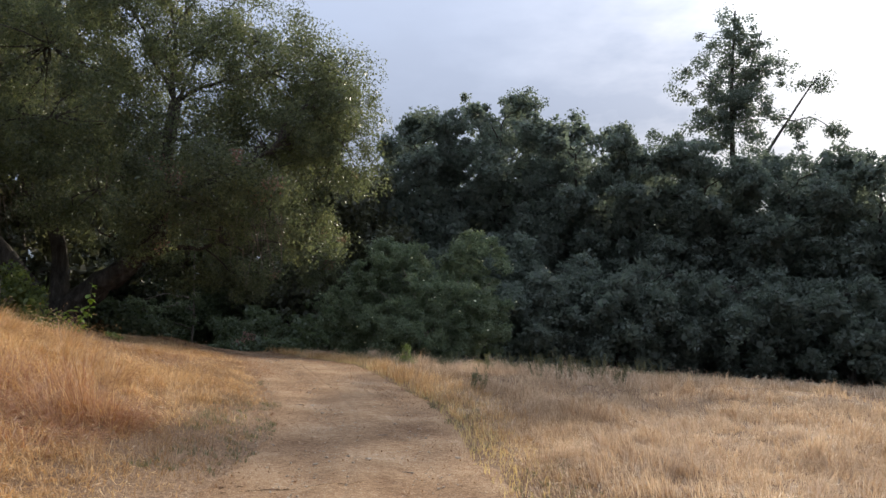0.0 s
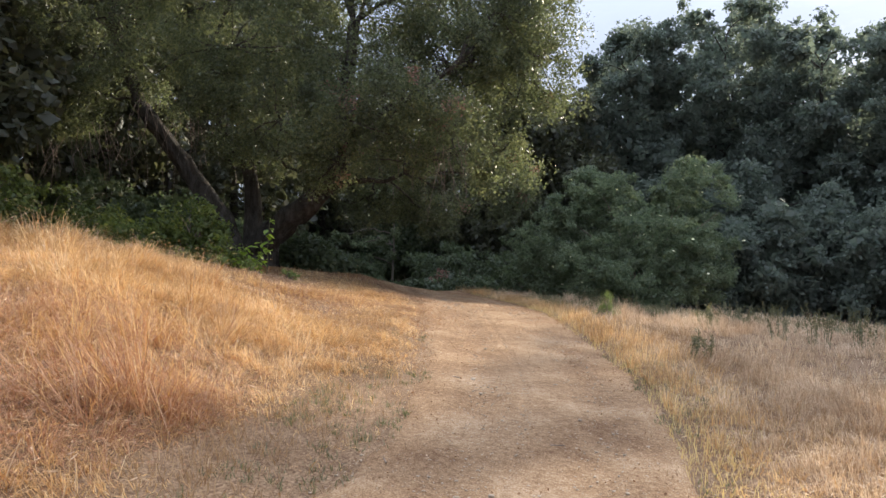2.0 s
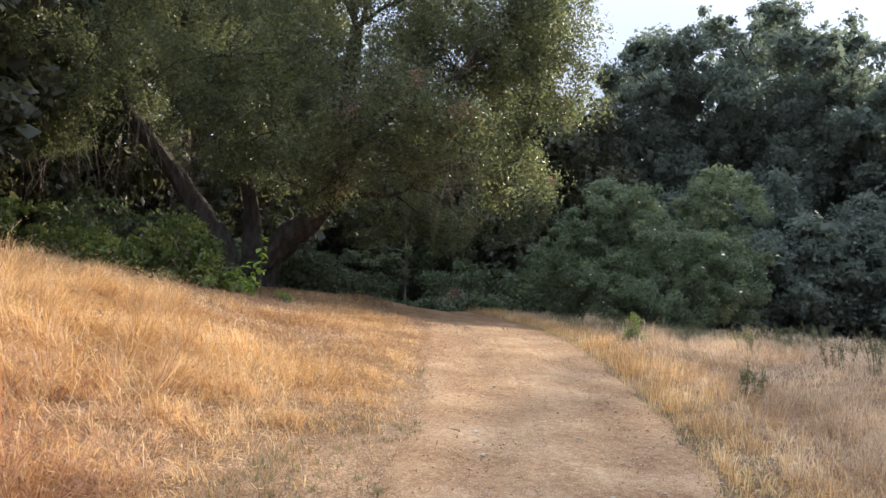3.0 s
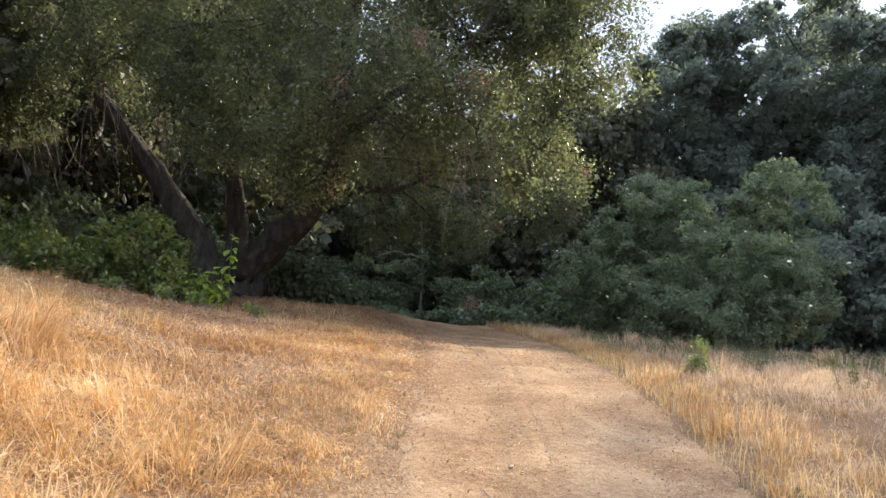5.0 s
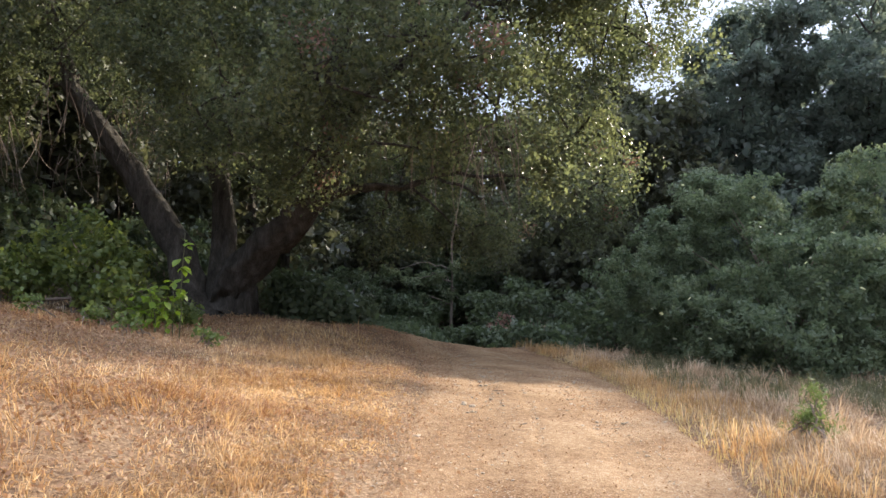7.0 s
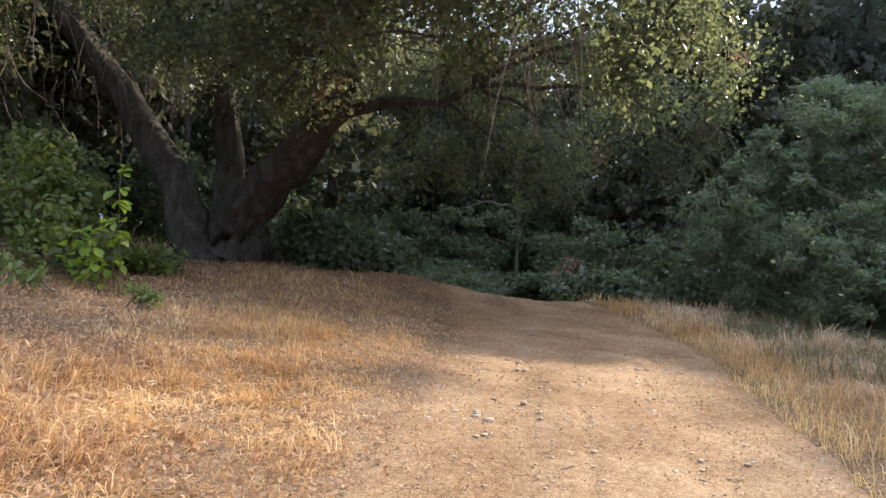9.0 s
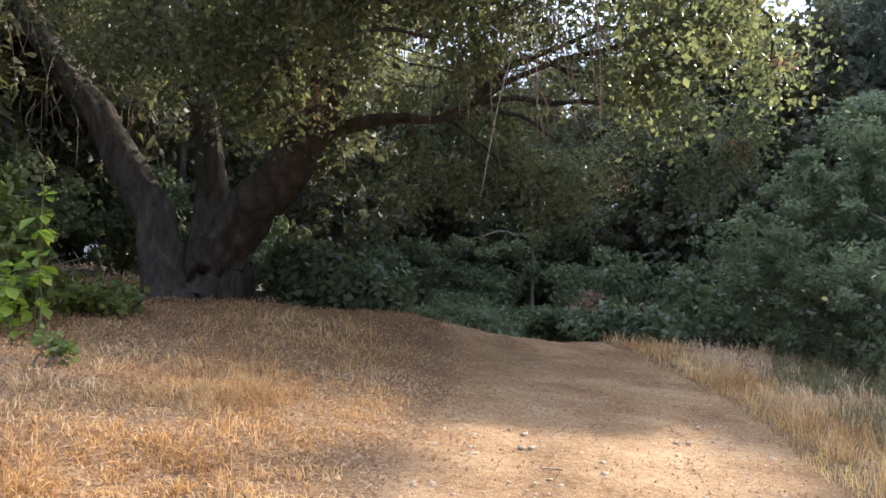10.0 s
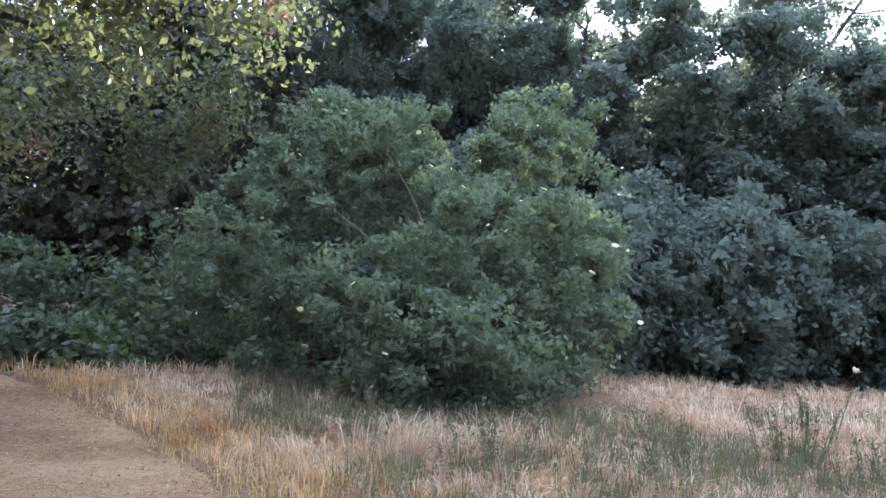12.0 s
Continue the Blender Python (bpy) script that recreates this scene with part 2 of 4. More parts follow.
M_FLOWER = leafy("cream_blossom", [(0.55, 0.53, 0.36), (0.72, 0.7, 0.52)], 0.7, 0.3, (1, 1, 0.8))
M_GRASS = leafy("dry_grass_gold", [(0.23, 0.125, 0.05), (0.42, 0.262, 0.115), (0.58, 0.41, 0.205), (0.78, 0.65, 0.42)], 0.55, 0.31, (1.0, 0.9, 0.72), 0.35)
M_MEADOW = leafy("dry_meadow_grass", [(0.25, 0.17, 0.105), (0.42, 0.31, 0.2), (0.57, 0.45, 0.31), (0.72, 0.62, 0.47)], 0.6, 0.27, (1.0, 0.9, 0.76), 0.35)
M_VERGE = leafy("yellow_green_grass", [(0.40, 0.30, 0.13), (0.52, 0.41, 0.19), (0.6, 0.5, 0.27)], 0.6, 0.36, (1, 0.93, 0.7), 0.3)
M_LITTER = leafy("fallen_oak_leaves", [(0.22, 0.13, 0.075), (0.34, 0.22, 0.13), (0.48, 0.35, 0.22)], 0.6, 0.25, (1, 0.88, 0.75), 0.3)
M_BRAMBLE = leafy("dull_bramble_leaves", [(0.065, 0.09, 0.03), (0.115, 0.145, 0.045), (0.2, 0.225, 0.065)], 0.45, 0.45, (1, 1, 0.6))
M_WEED = leafy("grey_green_weed", [(0.09, 0.086, 0.052), (0.135, 0.135, 0.08), (0.19, 0.18, 0.108)], 0.6, 0.35)
M_FRESH = leafy("fresh_green", [(0.09, 0.125, 0.045), (0.14, 0.185, 0.06), (0.2, 0.25, 0.09)], 0.55, 0.4, (1, 1, 0.6))
M_TUFT = leafy("pale_sapling_leaves", [(0.1, 0.125, 0.07), (0.15, 0.18, 0.1), (0.2, 0.23, 0.13)], 0.5, 0.4, (1, 1, 0.75))


# ---- builders ----
def raw_mesh(name, verts, tris, mat, smooth=False):
    me = bpy.data.meshes.new(name)
    verts = np.asarray(verts, dtype=np.float32)
    tris = np.asarray(tris, dtype=np.int32)
    me.vertices.add(len(verts))
    me.vertices.foreach_set("co", verts.ravel())
    me.loops.add(tris.size)
    me.loops.foreach_set("vertex_index", tris.ravel())
    me.polygons.add(len(tris))
    k = tris.shape[1]
    me.polygons.foreach_set("loop_start", np.arange(0, tris.size, k, dtype=np.int32))
    if smooth:
        me.polygons.foreach_set("use_smooth", np.ones(len(tris), dtype=bool))
    me.update(calc_edges=True)
    me.materials.append(mat)
    return me


def part(name, me, parent, label="", kind=""):
    ob = new(name, me)
    ob.parent = parent
    return tagged(ob, label, kind=kind)


def thing(name, at, label, category, group="", kind=""):
    ob = new(name)
    ob.location = at
    ob.empty_display_size = 0.3
    return tagged(ob, label, category, group, kind)


def unit(v):
    return v / np.maximum(np.linalg.norm(v, axis=-1, keepdims=True), 1e-9)


def leaf_geo(p, size, lift=0.0, wide=0.3, r=rng, out=None, stray=0.6):
    """Folded pointed leaves, two triangles each, at the places p, their faces turned along out where it is given."""
    n = len(p)
    u = r.normal(size=(n, 3))
    u[:, 2] += lift
    if out is None:
        u = unit(u)
        w = unit(np.cross(u, r.normal(size=(n, 3))))
    else:
        face = unit(out + r.normal(size=(n, 3)) * stray)
        u = unit(u - face * np.sum(u * face, 1, keepdims=True))
        w = np.cross(face, u)
    nn = np.cross(u, w)
    s = (size * r.uniform(0.6, 1.35, n))[:, None]
    v = np.stack([p, p + (u * 0.5 + w * wide - nn * 0.1) * s, p + u * s, p + (u * 0.5 - w * wide - nn * 0.1) * s], 1)
    i = np.arange(n)[:, None] * 4
    t = np.concatenate([i + [0, 1, 2], i + [0, 2, 3]], 1).reshape(-1, 3)
    return v.reshape(-1, 3), t


def tube_geo(pts, radii, sides=8, rugged=0.0):
    """A tapered limb along pts."""
    pts = np.asarray(pts, float)
    m = len(pts)
    d = unit(np.gradient(pts, axis=0))
    a = unit(np.cross(d, np.array([0.31, 0.77, 0.12])))
    b = np.cross(d, a)
    ang = np.linspace(0, 2 * math.pi, sides, endpoint=False)
    rr = np.asarray(radii, float)[:, None] * np.ones(sides)
    if rugged:
        rr = rr * (1 + rugged * (np.sin(ang * 3 + pts[:, 2:3] * 1.1) * 0.5 + np.sin(ang * 7 - pts[:, 2:3] * 2.3) * 0.35 + rng.normal(size=rr.shape) * 0.25))
    v = pts[:, None] + rr[..., None] * (np.cos(ang)[None, :, None] * a[:, None] + np.sin(ang)[None, :, None] * b[:, None])
    v = np.concatenate([v.reshape(-1, 3), pts[-1:] + d[-1:] * radii[-1]])
    t = []
    for i in range(m - 1):
        for j in range(sides):
            k = (j + 1) % sides
            p, q, s, o = i * sides + j, i * sides + k, (i + 1) * sides + k, (i + 1) * sides + j
            t += [(p, q, s), (p, s, o)]
    for j in range(sides):
        t.append(((m - 1) * sides + j, (m - 1) * sides + (j + 1) % sides, m * sides))
    return v, np.array(t)


def bend(points, steps=5, wander=0.0):
    """Points of a limb, made denser with a smooth bend through them."""
    p = np.asarray(points, float)
    p = np.vstack([2 * p[0] - p[1], p, 2 * p[-1] - p[-2]])
    out = []
    for i in range(1, len(p) - 2):
        for s in np.linspace(0, 1, steps, endpoint=False):
            out.append(0.5 * (2 * p[i] + (p[i + 1] - p[i - 1]) * s + (2 * p[i - 1] - 5 * p[i] + 4 * p[i + 1] - p[i + 2]) * s * s
                              + (3 * p[i] - p[i - 1] - 3 * p[i + 1] + p[i + 2]) * s ** 3))
    out.append(p[-2])
    out = np.array(out)
    if wander:
        out[1:-1] += rng.normal(size=out[1:-1].shape) * wander
    return out


def joined(geos):
    vs, ts, o = [], [], 0
    for v, t in geos:
        vs.append(v)
        ts.append(t + o)
        o += len(v)
    return np.concatenate(vs), np.concatenate(ts)


def clumps(blobs, count, r=rng, outer=0.4):
    """Centres of leaf clumps, most of them near the outside of the blobs (x, y, z, rx, ry, rz)."""
    b = np.array(blobs, float)
    wgt = (b[:, 3] * b[:, 4] + b[:, 3] * b[:, 5] + b[:, 4] * b[:, 5])
    pick = r.choice(len(b), count, p=wgt / wgt.sum())
    d = unit(r.normal(size=(count, 3)))
    rad = r.uniform(0, 1, count) ** outer * r.uniform(0.82, 1.12, count)
    return b[pick, :3] + d * b[pick, 3:] * rad[:, None], pick


def crown_leaves(c, leaves, spread, r=rng, droop=0.15, flat=0.65):
    per = r.integers(0, len(c), leaves)
    size = (r.uniform(0.45, 1.3, len(c)) * spread)[per]
    d = unit(r.normal(size=(leaves, 3))) * (r.uniform(size=leaves) ** 0.45)[:, None]
    p = c[per] + d * size[:, None] * np.array([1.0, 1.0, flat])
    p[:, 2] -= r.uniform(size=leaves) ** 2 * droop * 2
    return p, d + np.array([0, 0, 0.25])


def core_leaves(blobs, leaves, size, wide=0.4, r=rng):
    """Large shaded leaves deep inside the crown, which close it."""
    b = np.array(blobs, float)
    pick = r.choice(len(b), leaves, p=b[:, 3] ** 2 / (b[:, 3] ** 2).sum())
    d = unit(r.normal(size=(leaves, 3))) * (r.uniform(size=leaves) ** 0.5 * 0.6)[:, None]
    return leaf_geo(b[pick, :3] + d * b[pick, 3:], size, -0.2, wide, r)


def tree(name, label, category, base, stems, blobs, leaves, leaf, bark, foliage, count, spread, group="", twigs=40, outer=0.4, dead=0, wide=0.3, droop=0.15, stray=0.6, core=0):
    """stems: lists of (points, start radius, end radius)."""
    base = np.array(base, float)
    top = thing(name, base, label, category, group)
    c, pick = clumps(blobs, count, outer=outer)
    c[:, 2] = np.maximum(c[:, 2], ground_z(c[:, 0], c[:, 1]) + 0.25)
    geos, ends = [], []
    for i, (pts, r0, r1) in enumerate(stems):
        p = bend(pts, 5, r0 * 0.06)
        k = np.linspace(0, 1, len(p))
        rad = r0 + (r1 - r0) * k ** 0.8
        if p[0][2] < base[2] + 0.6:
            rad = rad * (1 + 0.55 * np.exp(-(p[:, 2] - p[0][2]) / 0.45))
        v, t = tube_geo(p, rad, 22, 0.24)
        part("trunk" if i == 0 else "limb", raw_mesh("trunk", v - base, t, bark, True), top)
        ends.append(p[len(p) // 3:])
    ends = np.concatenate(ends)
    for bl in blobs:
        e = np.array(bl[:3], float)
        s = ends[np.argmin(np.linalg.norm(ends - e, axis=1) + 0.6 * np.maximum(0, ends[:, 2] - e[2]))]
        mid = (s + e) / 2 + np.array([*rng.normal(size=2) * 0.4, 0.3])
        r0 = 0.025 + 0.02 * max(bl[3:]) ** 0.7
        geos.append(tube_geo(bend([s, mid, e], 4, 0.06), np.linspace(r0, r0 * 0.45, 9), 6, 0.1))
    for i in rng.choice(len(c), min(twigs, len(c)), replace=False):
        e = c[i]
        s = np.array(blobs[pick[i]][:3], float)
        mid = (s + e) / 2 + rng.normal(size=3) * 0.25
        geos.append(tube_geo(bend([s, mid, e], 2, 0.05), np.linspace(0.035, 0.01, 5), 4))
    v, t = joined(geos)
    part("branchwork", raw_mesh("branchwork", v - base, t, bark, True), top, kind="stuff")
    at, out = crown_leaves(c, leaves, spread, droop=droop)
    geos = [leaf_geo(at, leaf, -0.25, wide, out=out, stray=stray)]
    if core:
        geos.append(core_leaves(blobs, core, leaf * 1.7))
    v, t = joined(geos)
    part("crown", raw_mesh("crown", v - base, t, foliage), top, kind="stuff")
    if dead:
        near = np.flatnonzero((c[:, 0] > -9.5) & (c[:, 2] < 7))
        dc = c[rng.choice(near, dead, replace=False)]
        v, t = leaf_geo(crown_leaves(dc, dead * 90, spread * 0.6)[0], leaf * 0.9, -0.5)
        part("withered_foliage", raw_mesh("withered_foliage", v - base, t, M_DEADLEAF), top, "withered pinkish brown leaves", "stuff")
    return top


def shrub(name, label, category, x, y, blobs, leaves, leaf, foliage, count=60, spread=0.5, stems=9, group="", wood=None, wide=0.3, outer=0.35):
    """A bush: stems rising from one foot into leaf clumps; blobs are relative to its foot."""
    base = np.array((x, y, float(ground_z(x, y))))
    top = thing(name, base, label, category, group)
    c, pick = clumps(blobs, count, outer=outer)
    low = ground_z(c[:, 0] + x, c[:, 1] + y) - base[2] + 0.12
    c[:, 2] = np.maximum(c[:, 2], low + rng.uniform(0, 0.2, len(c)))
    geos = []
    for i in rng.choice(len(c), min(stems, len(c)), replace=False):
        f = np.array([*rng.normal(size=2) * 0.15, -0.05])
        e = c[i] * np.array([0.85, 0.85, 0.9])
        mid = f * 0.45 + e * 0.55 + np.array([-e[0], -e[1], e[2]]) * 0.1
        geos.append(tube_geo(bend([f, mid, e], 4, 0.02), np.linspace(0.012 + 0.008 * e[2], 0.006, 9), 5))
    v, t = joined(geos)
    part("woody_base", raw_mesh("woody_base", v, t, wood or M_DEADWOOD, True), top, kind="stuff")
    at, out = crown_leaves(c, leaves, spread, droop=0.05)
    v, t = leaf_geo(at, leaf, 0.0, wide, out=out, stray=0.7)
    part("foliage", raw_mesh("foliage", v, t, foliage), top, kind="stuff")
    return top, c


# ---- lie of the land ----
LEFT_EDGE = np.array([(-2.0, -40), (-2.0, -14), (-1.95, 4), (-1.85, 5.7), (-1.95, 8), (-2.4, 10.5), (-3.0, 12.7), (-3.5, 14.2), (-4.4, 17), (-5.5, 19.9),
                      (-6.7, 22.7), (-8.4, 25.8), (-10, 27.8), (-13, 29.8), (-17, 31.8), (-24, 35)], float)
RIGHT_EDGE = np.array([(0.75, -40), (0.75, -14), (0.7, 4.9), (0.4, 7.6), (0.25, 9.6), (-0.1, 12.1), (-0.6, 14), (-1.4, 16.9), (-2.4, 20.2), (-3.0, 21.9),
                       (-3.75, 24.2), (-5.0, 26.8), (-6.5, 29.0), (-8.3, 30.5), (-11.5, 32.4), (-16, 34.6), (-23, 37.8)], float)


def line_dist(x, y, line):
    """Distance to a line of points, positive on its left."""
    x, y = np.atleast_1d(np.asarray(x, float)), np.atleast_1d(np.asarray(y, float))
    best = np.full(x.shape, 1e9)
    sign = np.ones(x.shape)
    for (ax, ay), (bx, by) in zip(line[:-1], line[1:]):
        dx, dy = bx - ax, by - ay
        k = np.clip(((x - ax) * dx + (y - ay) * dy) / (dx * dx + dy * dy), 0, 1)
        ex, ey = x - ax - k * dx, y - ay - k * dy
        d = np.hypot(ex, ey)
        near = d < best
        best = np.where(near, d, best)
        sign = np.where(near, np.sign(dx * (y - ay) - dy * (x - ax)), sign)
    return best * sign


def smooth(a, b, v):
    k = np.clip((v - a) / (b - a), 0, 1)
    return k * k * (3 - 2 * k)


def ground_z(x, y):
    x, y = np.asarray(x, float), np.asarray(y, float)
    shape = np.broadcast(x, y).shape
    x, y = np.broadcast_to(x, shape).ravel(), np.broadcast_to(y, shape).ravel()
    z = -0.0699 * np.clip(x, -22, 30)
    s = np.maximum(line_dist(x, y, LEFT_EDGE), 0)
    bump = np.where(s < 4, 0.035 * s * s, 0.56 + 0.13 * np.minimum(s - 4, 3))
    z = z + bump * (1 - 0.9 * smooth(14, 23, y))
    z = z - 0.055 * np.clip(y - 19.5, 0, 8 + 37 * smooth(-3, 4, x)) * smooth(-10.5, -7.5, x)
    crest = np.interp(x, (-22, -14, -11, -8.5, -7, -4, 0), (27.5, 26.3, 26.0, 28.2, 30.0, 30.6, 31.0))
    z = z - 0.2 * np.clip(y - crest, 0, 11) * smooth(4, -3, x)
    out = np.maximum(-line_dist(x, y, RIGHT_EDGE), 0)
    z = z + 0.05 * smooth(0.0, 0.6, s) + 0.05 * smooth(0, 0.6, out)
    z = z + 0.04 * np.sin(x * 0.9 + 0.5 * y) * np.sin(y * 0.7 - 0.3 * x) * smooth(0.3, 2, s + out)
    return z.reshape(shape)


def on_trail(x, y, more=0.0):
    return (line_dist(x, y, LEFT_EDGE) < more) & (line_dist(x, y, RIGHT_EDGE) > -more)


# ground: one sheet, fine near the trail, coarse towards the horizon
def axis(lo, hi, step, far):
    mid = np.arange(lo, hi + step / 2, step)
    g = [step]
    while sum(g) < far:
        g.append(g[-1] * 1.35)
    g = np.cumsum(g)
    return np.concatenate([(lo - g)[::-1], mid, hi + g])


gx, gy = axis(-14, 10, 0.2, 900), axis(-3, 34, 0.25, 900)
GX, GY = np.meshgrid(gx, gy)
GZ = ground_z(GX, GY)
trail_dip = np.minimum(-line_dist(GX.ravel(), GY.ravel(), LEFT_EDGE), line_dist(GX.ravel(), GY.ravel(), RIGHT_EDGE)).reshape(GX.shape)
GZ = GZ - 0.05 * smooth(-0.05, 0.25, trail_dip)
gi = np.arange(GX.size).reshape(GX.shape)
quads = np.stack([gi[:-1, :-1], gi[:-1, 1:], gi[1:, 1:], gi[1:, :-1]], -1).reshape(-1, 4)
ground = tagged(new("ground", raw_mesh("ground", np.stack([GX, GY, GZ], -1).reshape(-1, 3), quads, M_SOIL, True)),
                "dry brown hillside soil with straw, sloping meadow", "ground", kind="structure")

# darker floor under the trees and far beyond them: a second material on the same sheet
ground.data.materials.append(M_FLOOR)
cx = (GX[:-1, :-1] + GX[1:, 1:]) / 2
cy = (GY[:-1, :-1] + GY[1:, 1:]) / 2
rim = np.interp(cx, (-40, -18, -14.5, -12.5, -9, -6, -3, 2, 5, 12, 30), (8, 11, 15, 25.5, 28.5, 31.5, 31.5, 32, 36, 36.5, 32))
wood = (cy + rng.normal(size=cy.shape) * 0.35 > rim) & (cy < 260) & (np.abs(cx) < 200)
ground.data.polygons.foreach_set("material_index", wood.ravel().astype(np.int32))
ground.data.update()

# trail: a trodden strip with two shallow wheel ruts
ts = np.linspace(0, 1, 720)


def along(line, n=340):
    p = bend(line, 12)
    d = np.concatenate([[0], np.cumsum(np.linalg.norm(np.diff(p, axis=0), axis=1))])
    return p, d


lp, ld = along(LEFT_EDGE[1:])
rp, rd = along(RIGHT_EDGE[1:])
tl = np.stack([np.interp(ts, ld / ld[-1], lp[:, k]) for k in (0, 1)], 1)
trp = np.stack([np.interp(ts, rd / rd[-1], rp[:, k]) for k in (0, 1)], 1)
ws = np.linspace(-0.1, 1.1, 90)
TX = tl[:, None, 0] * (1 - ws) + trp[:, None, 0] * ws
TY = tl[:, None, 1] * (1 - ws) + trp[:, None, 1] * ws
TZ = ground_z(TX, TY)
prof = 0.012 - 0.022 * np.exp(-((ws - 0.28) / 0.07) ** 2) - 0.022 * np.exp(-((ws - 0.74) / 0.07) ** 2) - 0.014 * np.exp(-((ws - 0.44) / 0.013) ** 2) - 0.010 * np.exp(-((ws - 0.66) / 0.02) ** 2)
ragged = 0.012 * (np.sin(ts * 210) + np.sin(ts * 97 + 2) + np.sin(ts * 431 + 1))[:, None]
prof = prof[None, :] - 0.09 * smooth(0.46, 0.6, np.abs(ws - 0.5)[None, :] + ragged * np.where(ws < 0.5, 1, -0.7)[None, :])
TZ = TZ + prof + rng.normal(size=TZ.shape) * 0.0004 + 0.004 * np.sin(TX * 2.3 + 3 * np.sin(TY * 0.7)) * np.sin(TY * 1.7 + 2 * np.sin(TX * 1.3))
ti = np.arange(TX.size).reshape(TX.shape)
quads = np.stack([ti[:-1, :-1], ti[:-1, 1:], ti[1:, 1:], ti[1:, :-1]], -1).reshape(-1, 4)
trail = tagged(new("path", raw_mesh("path", np.stack([TX, TY, TZ], -1).reshape(-1, 3), quads, M_TRAIL, True)),
               "trodden pale brown dirt trail with gravel and wheel ruts", "path", kind="structure")

# ---- trees ----
G = lambda x, y: float(ground_z(x, y))

oak = tree("oak_tree", "old spreading live oak with leaning forked dark trunks beside the trail", "tree", (-13.5, 24.9, G(-13.5, 24.9)),
           [([(-13.67, 24.74, 0.8), (-14.45, 24.86, 2.56), (-15.84, 24.61, 4.72), (-16.71, 24.1, 6.11), (-17.35, 23.98, 7.08), (-18, 23.6, 9.5)], 0.42, 0.16),
            ([(-13.3, 25.25, 0.7), (-13.1, 25.18, 1.35), (-12.65, 25.02, 2.15), (-11.22, 24.8, 3.1), (-9.84, 24.44, 4.21), (-9.6, 24.24, 5.6), (-9.2, 24.3, 9)], 0.62, 0.18),
            ([(-13.4, 25.1, 0.8), (-13.6, 25.5, 2.8), (-13.87, 25.6, 4.74), (-14.74, 25.34, 6.12), (-15, 25, 9)], 0.36, 0.14),
            ([(-10.5, 24.6, 3.7), (-9.3, 25.3, 4.0), (-8.7, 25.8, 4.0), (-8.1, 26.2, 4.3)], 0.13, 0.035),
            ([(-9.7, 24.3, 4.8), (-8.2, 23.6, 5.8), (-6.6, 23.0, 6.3), (-5.4, 22.6, 6.9)], 0.16, 0.05)],
           [(-5.4, 25.2, 9.0, 3.3, 4.0, 2.6), (-6.0, 24.9, 10.3, 3.2, 3.8, 2.6), (-8.8, 25.2, 11.5, 4.0, 4.2, 3.2),
            (-9.0, 24.0, 7.6, 3.4, 3.6, 2.6), (-6.4, 21.7, 5.9, 2.2, 2.0, 1.5), (-9.6, 28.2, 5.4, 2.6, 2.2, 1.7), (-13.5, 24.0, 11.0, 4.5, 4.2, 3.4), (-12.6, 22.6, 8.0, 3.2, 2.6, 2.2),
            (-17.6, 23.2, 9.6, 4.0, 3.8, 3.2), (-19.6, 22.0, 6.8, 2.4, 2.2, 1.5), (-12.0, 27.6, 7.0, 4, 3, 2.6), (-12, 25, 14, 4, 4, 2.5), (-16.5, 23.5, 13, 4, 4, 2.6), (-9.0, 25.4, 13.2, 2.6, 3.0, 2.2), (-7.6, 28.4, 5.3, 1.8, 1.5, 1.4), (-11.0, 24.8, 15.6, 3.2, 3.2, 2.0), (-15.6, 24.2, 15.4, 3.6, 3.4, 2.2),
            (-11.2, 22.8, 4.5, 1.5, 1.0, 0.9), (-9.0, 22.6, 4.3, 1.3, 1.0, 0.8), (-7.0, 23.0, 4.3, 1.4, 1.0, 0.8), (-12.6, 23.2, 5.2, 1.1, 0.8, 0.8),
            (-9.3, 26.0, 3.3, 1.2, 0.9, 0.7), (-7.7, 27.2, 3.1, 1.3, 1.0, 0.9), (-5.6, 30.2, 4.2, 1.7, 1.4, 1.2), (-7.4, 29.6, 3.6, 1.3, 1.2, 1.0),
            (-8.4, 21.6, 5.4, 2.6, 1.5, 1.2), (-10.8, 22.4, 5.6, 2.2, 1.5, 1.2), (-5.6, 23.4, 5.0, 1.8, 1.6, 1.1), (-13.0, 22.6, 7.2, 2.0, 1.6, 1.3), (-3.5, 25.5, 7.8, 1.9, 2.4, 2.4), (-5.8, 23.6, 7.2, 2.6, 1.8, 1.5), (-4.3, 24.0, 8.8, 2.2, 2.0, 1.8), (-4.1, 25.4, 10.2, 2.0, 2.6, 1.8),
            (-5.0, 26.6, 7.6, 2.4, 1.8, 1.8), (-4.6, 26.8, 9.4, 2.0, 1.6, 1.6), (-6.8, 26.4, 6.8, 2.0, 1.6, 1.4), (-4.5, 25.2, 4.8, 1.6, 1.5, 1.2), (-4.2, 26.4, 5.3, 1.2, 1.3, 1.2)],
           370000, 0.09, M_BARK, M_OAK, 1340, 0.7, twigs=260, dead=16, outer=0.36, droop=0.3, stray=0.8, core=3000)

GROUP = "woodland trees behind the oak"


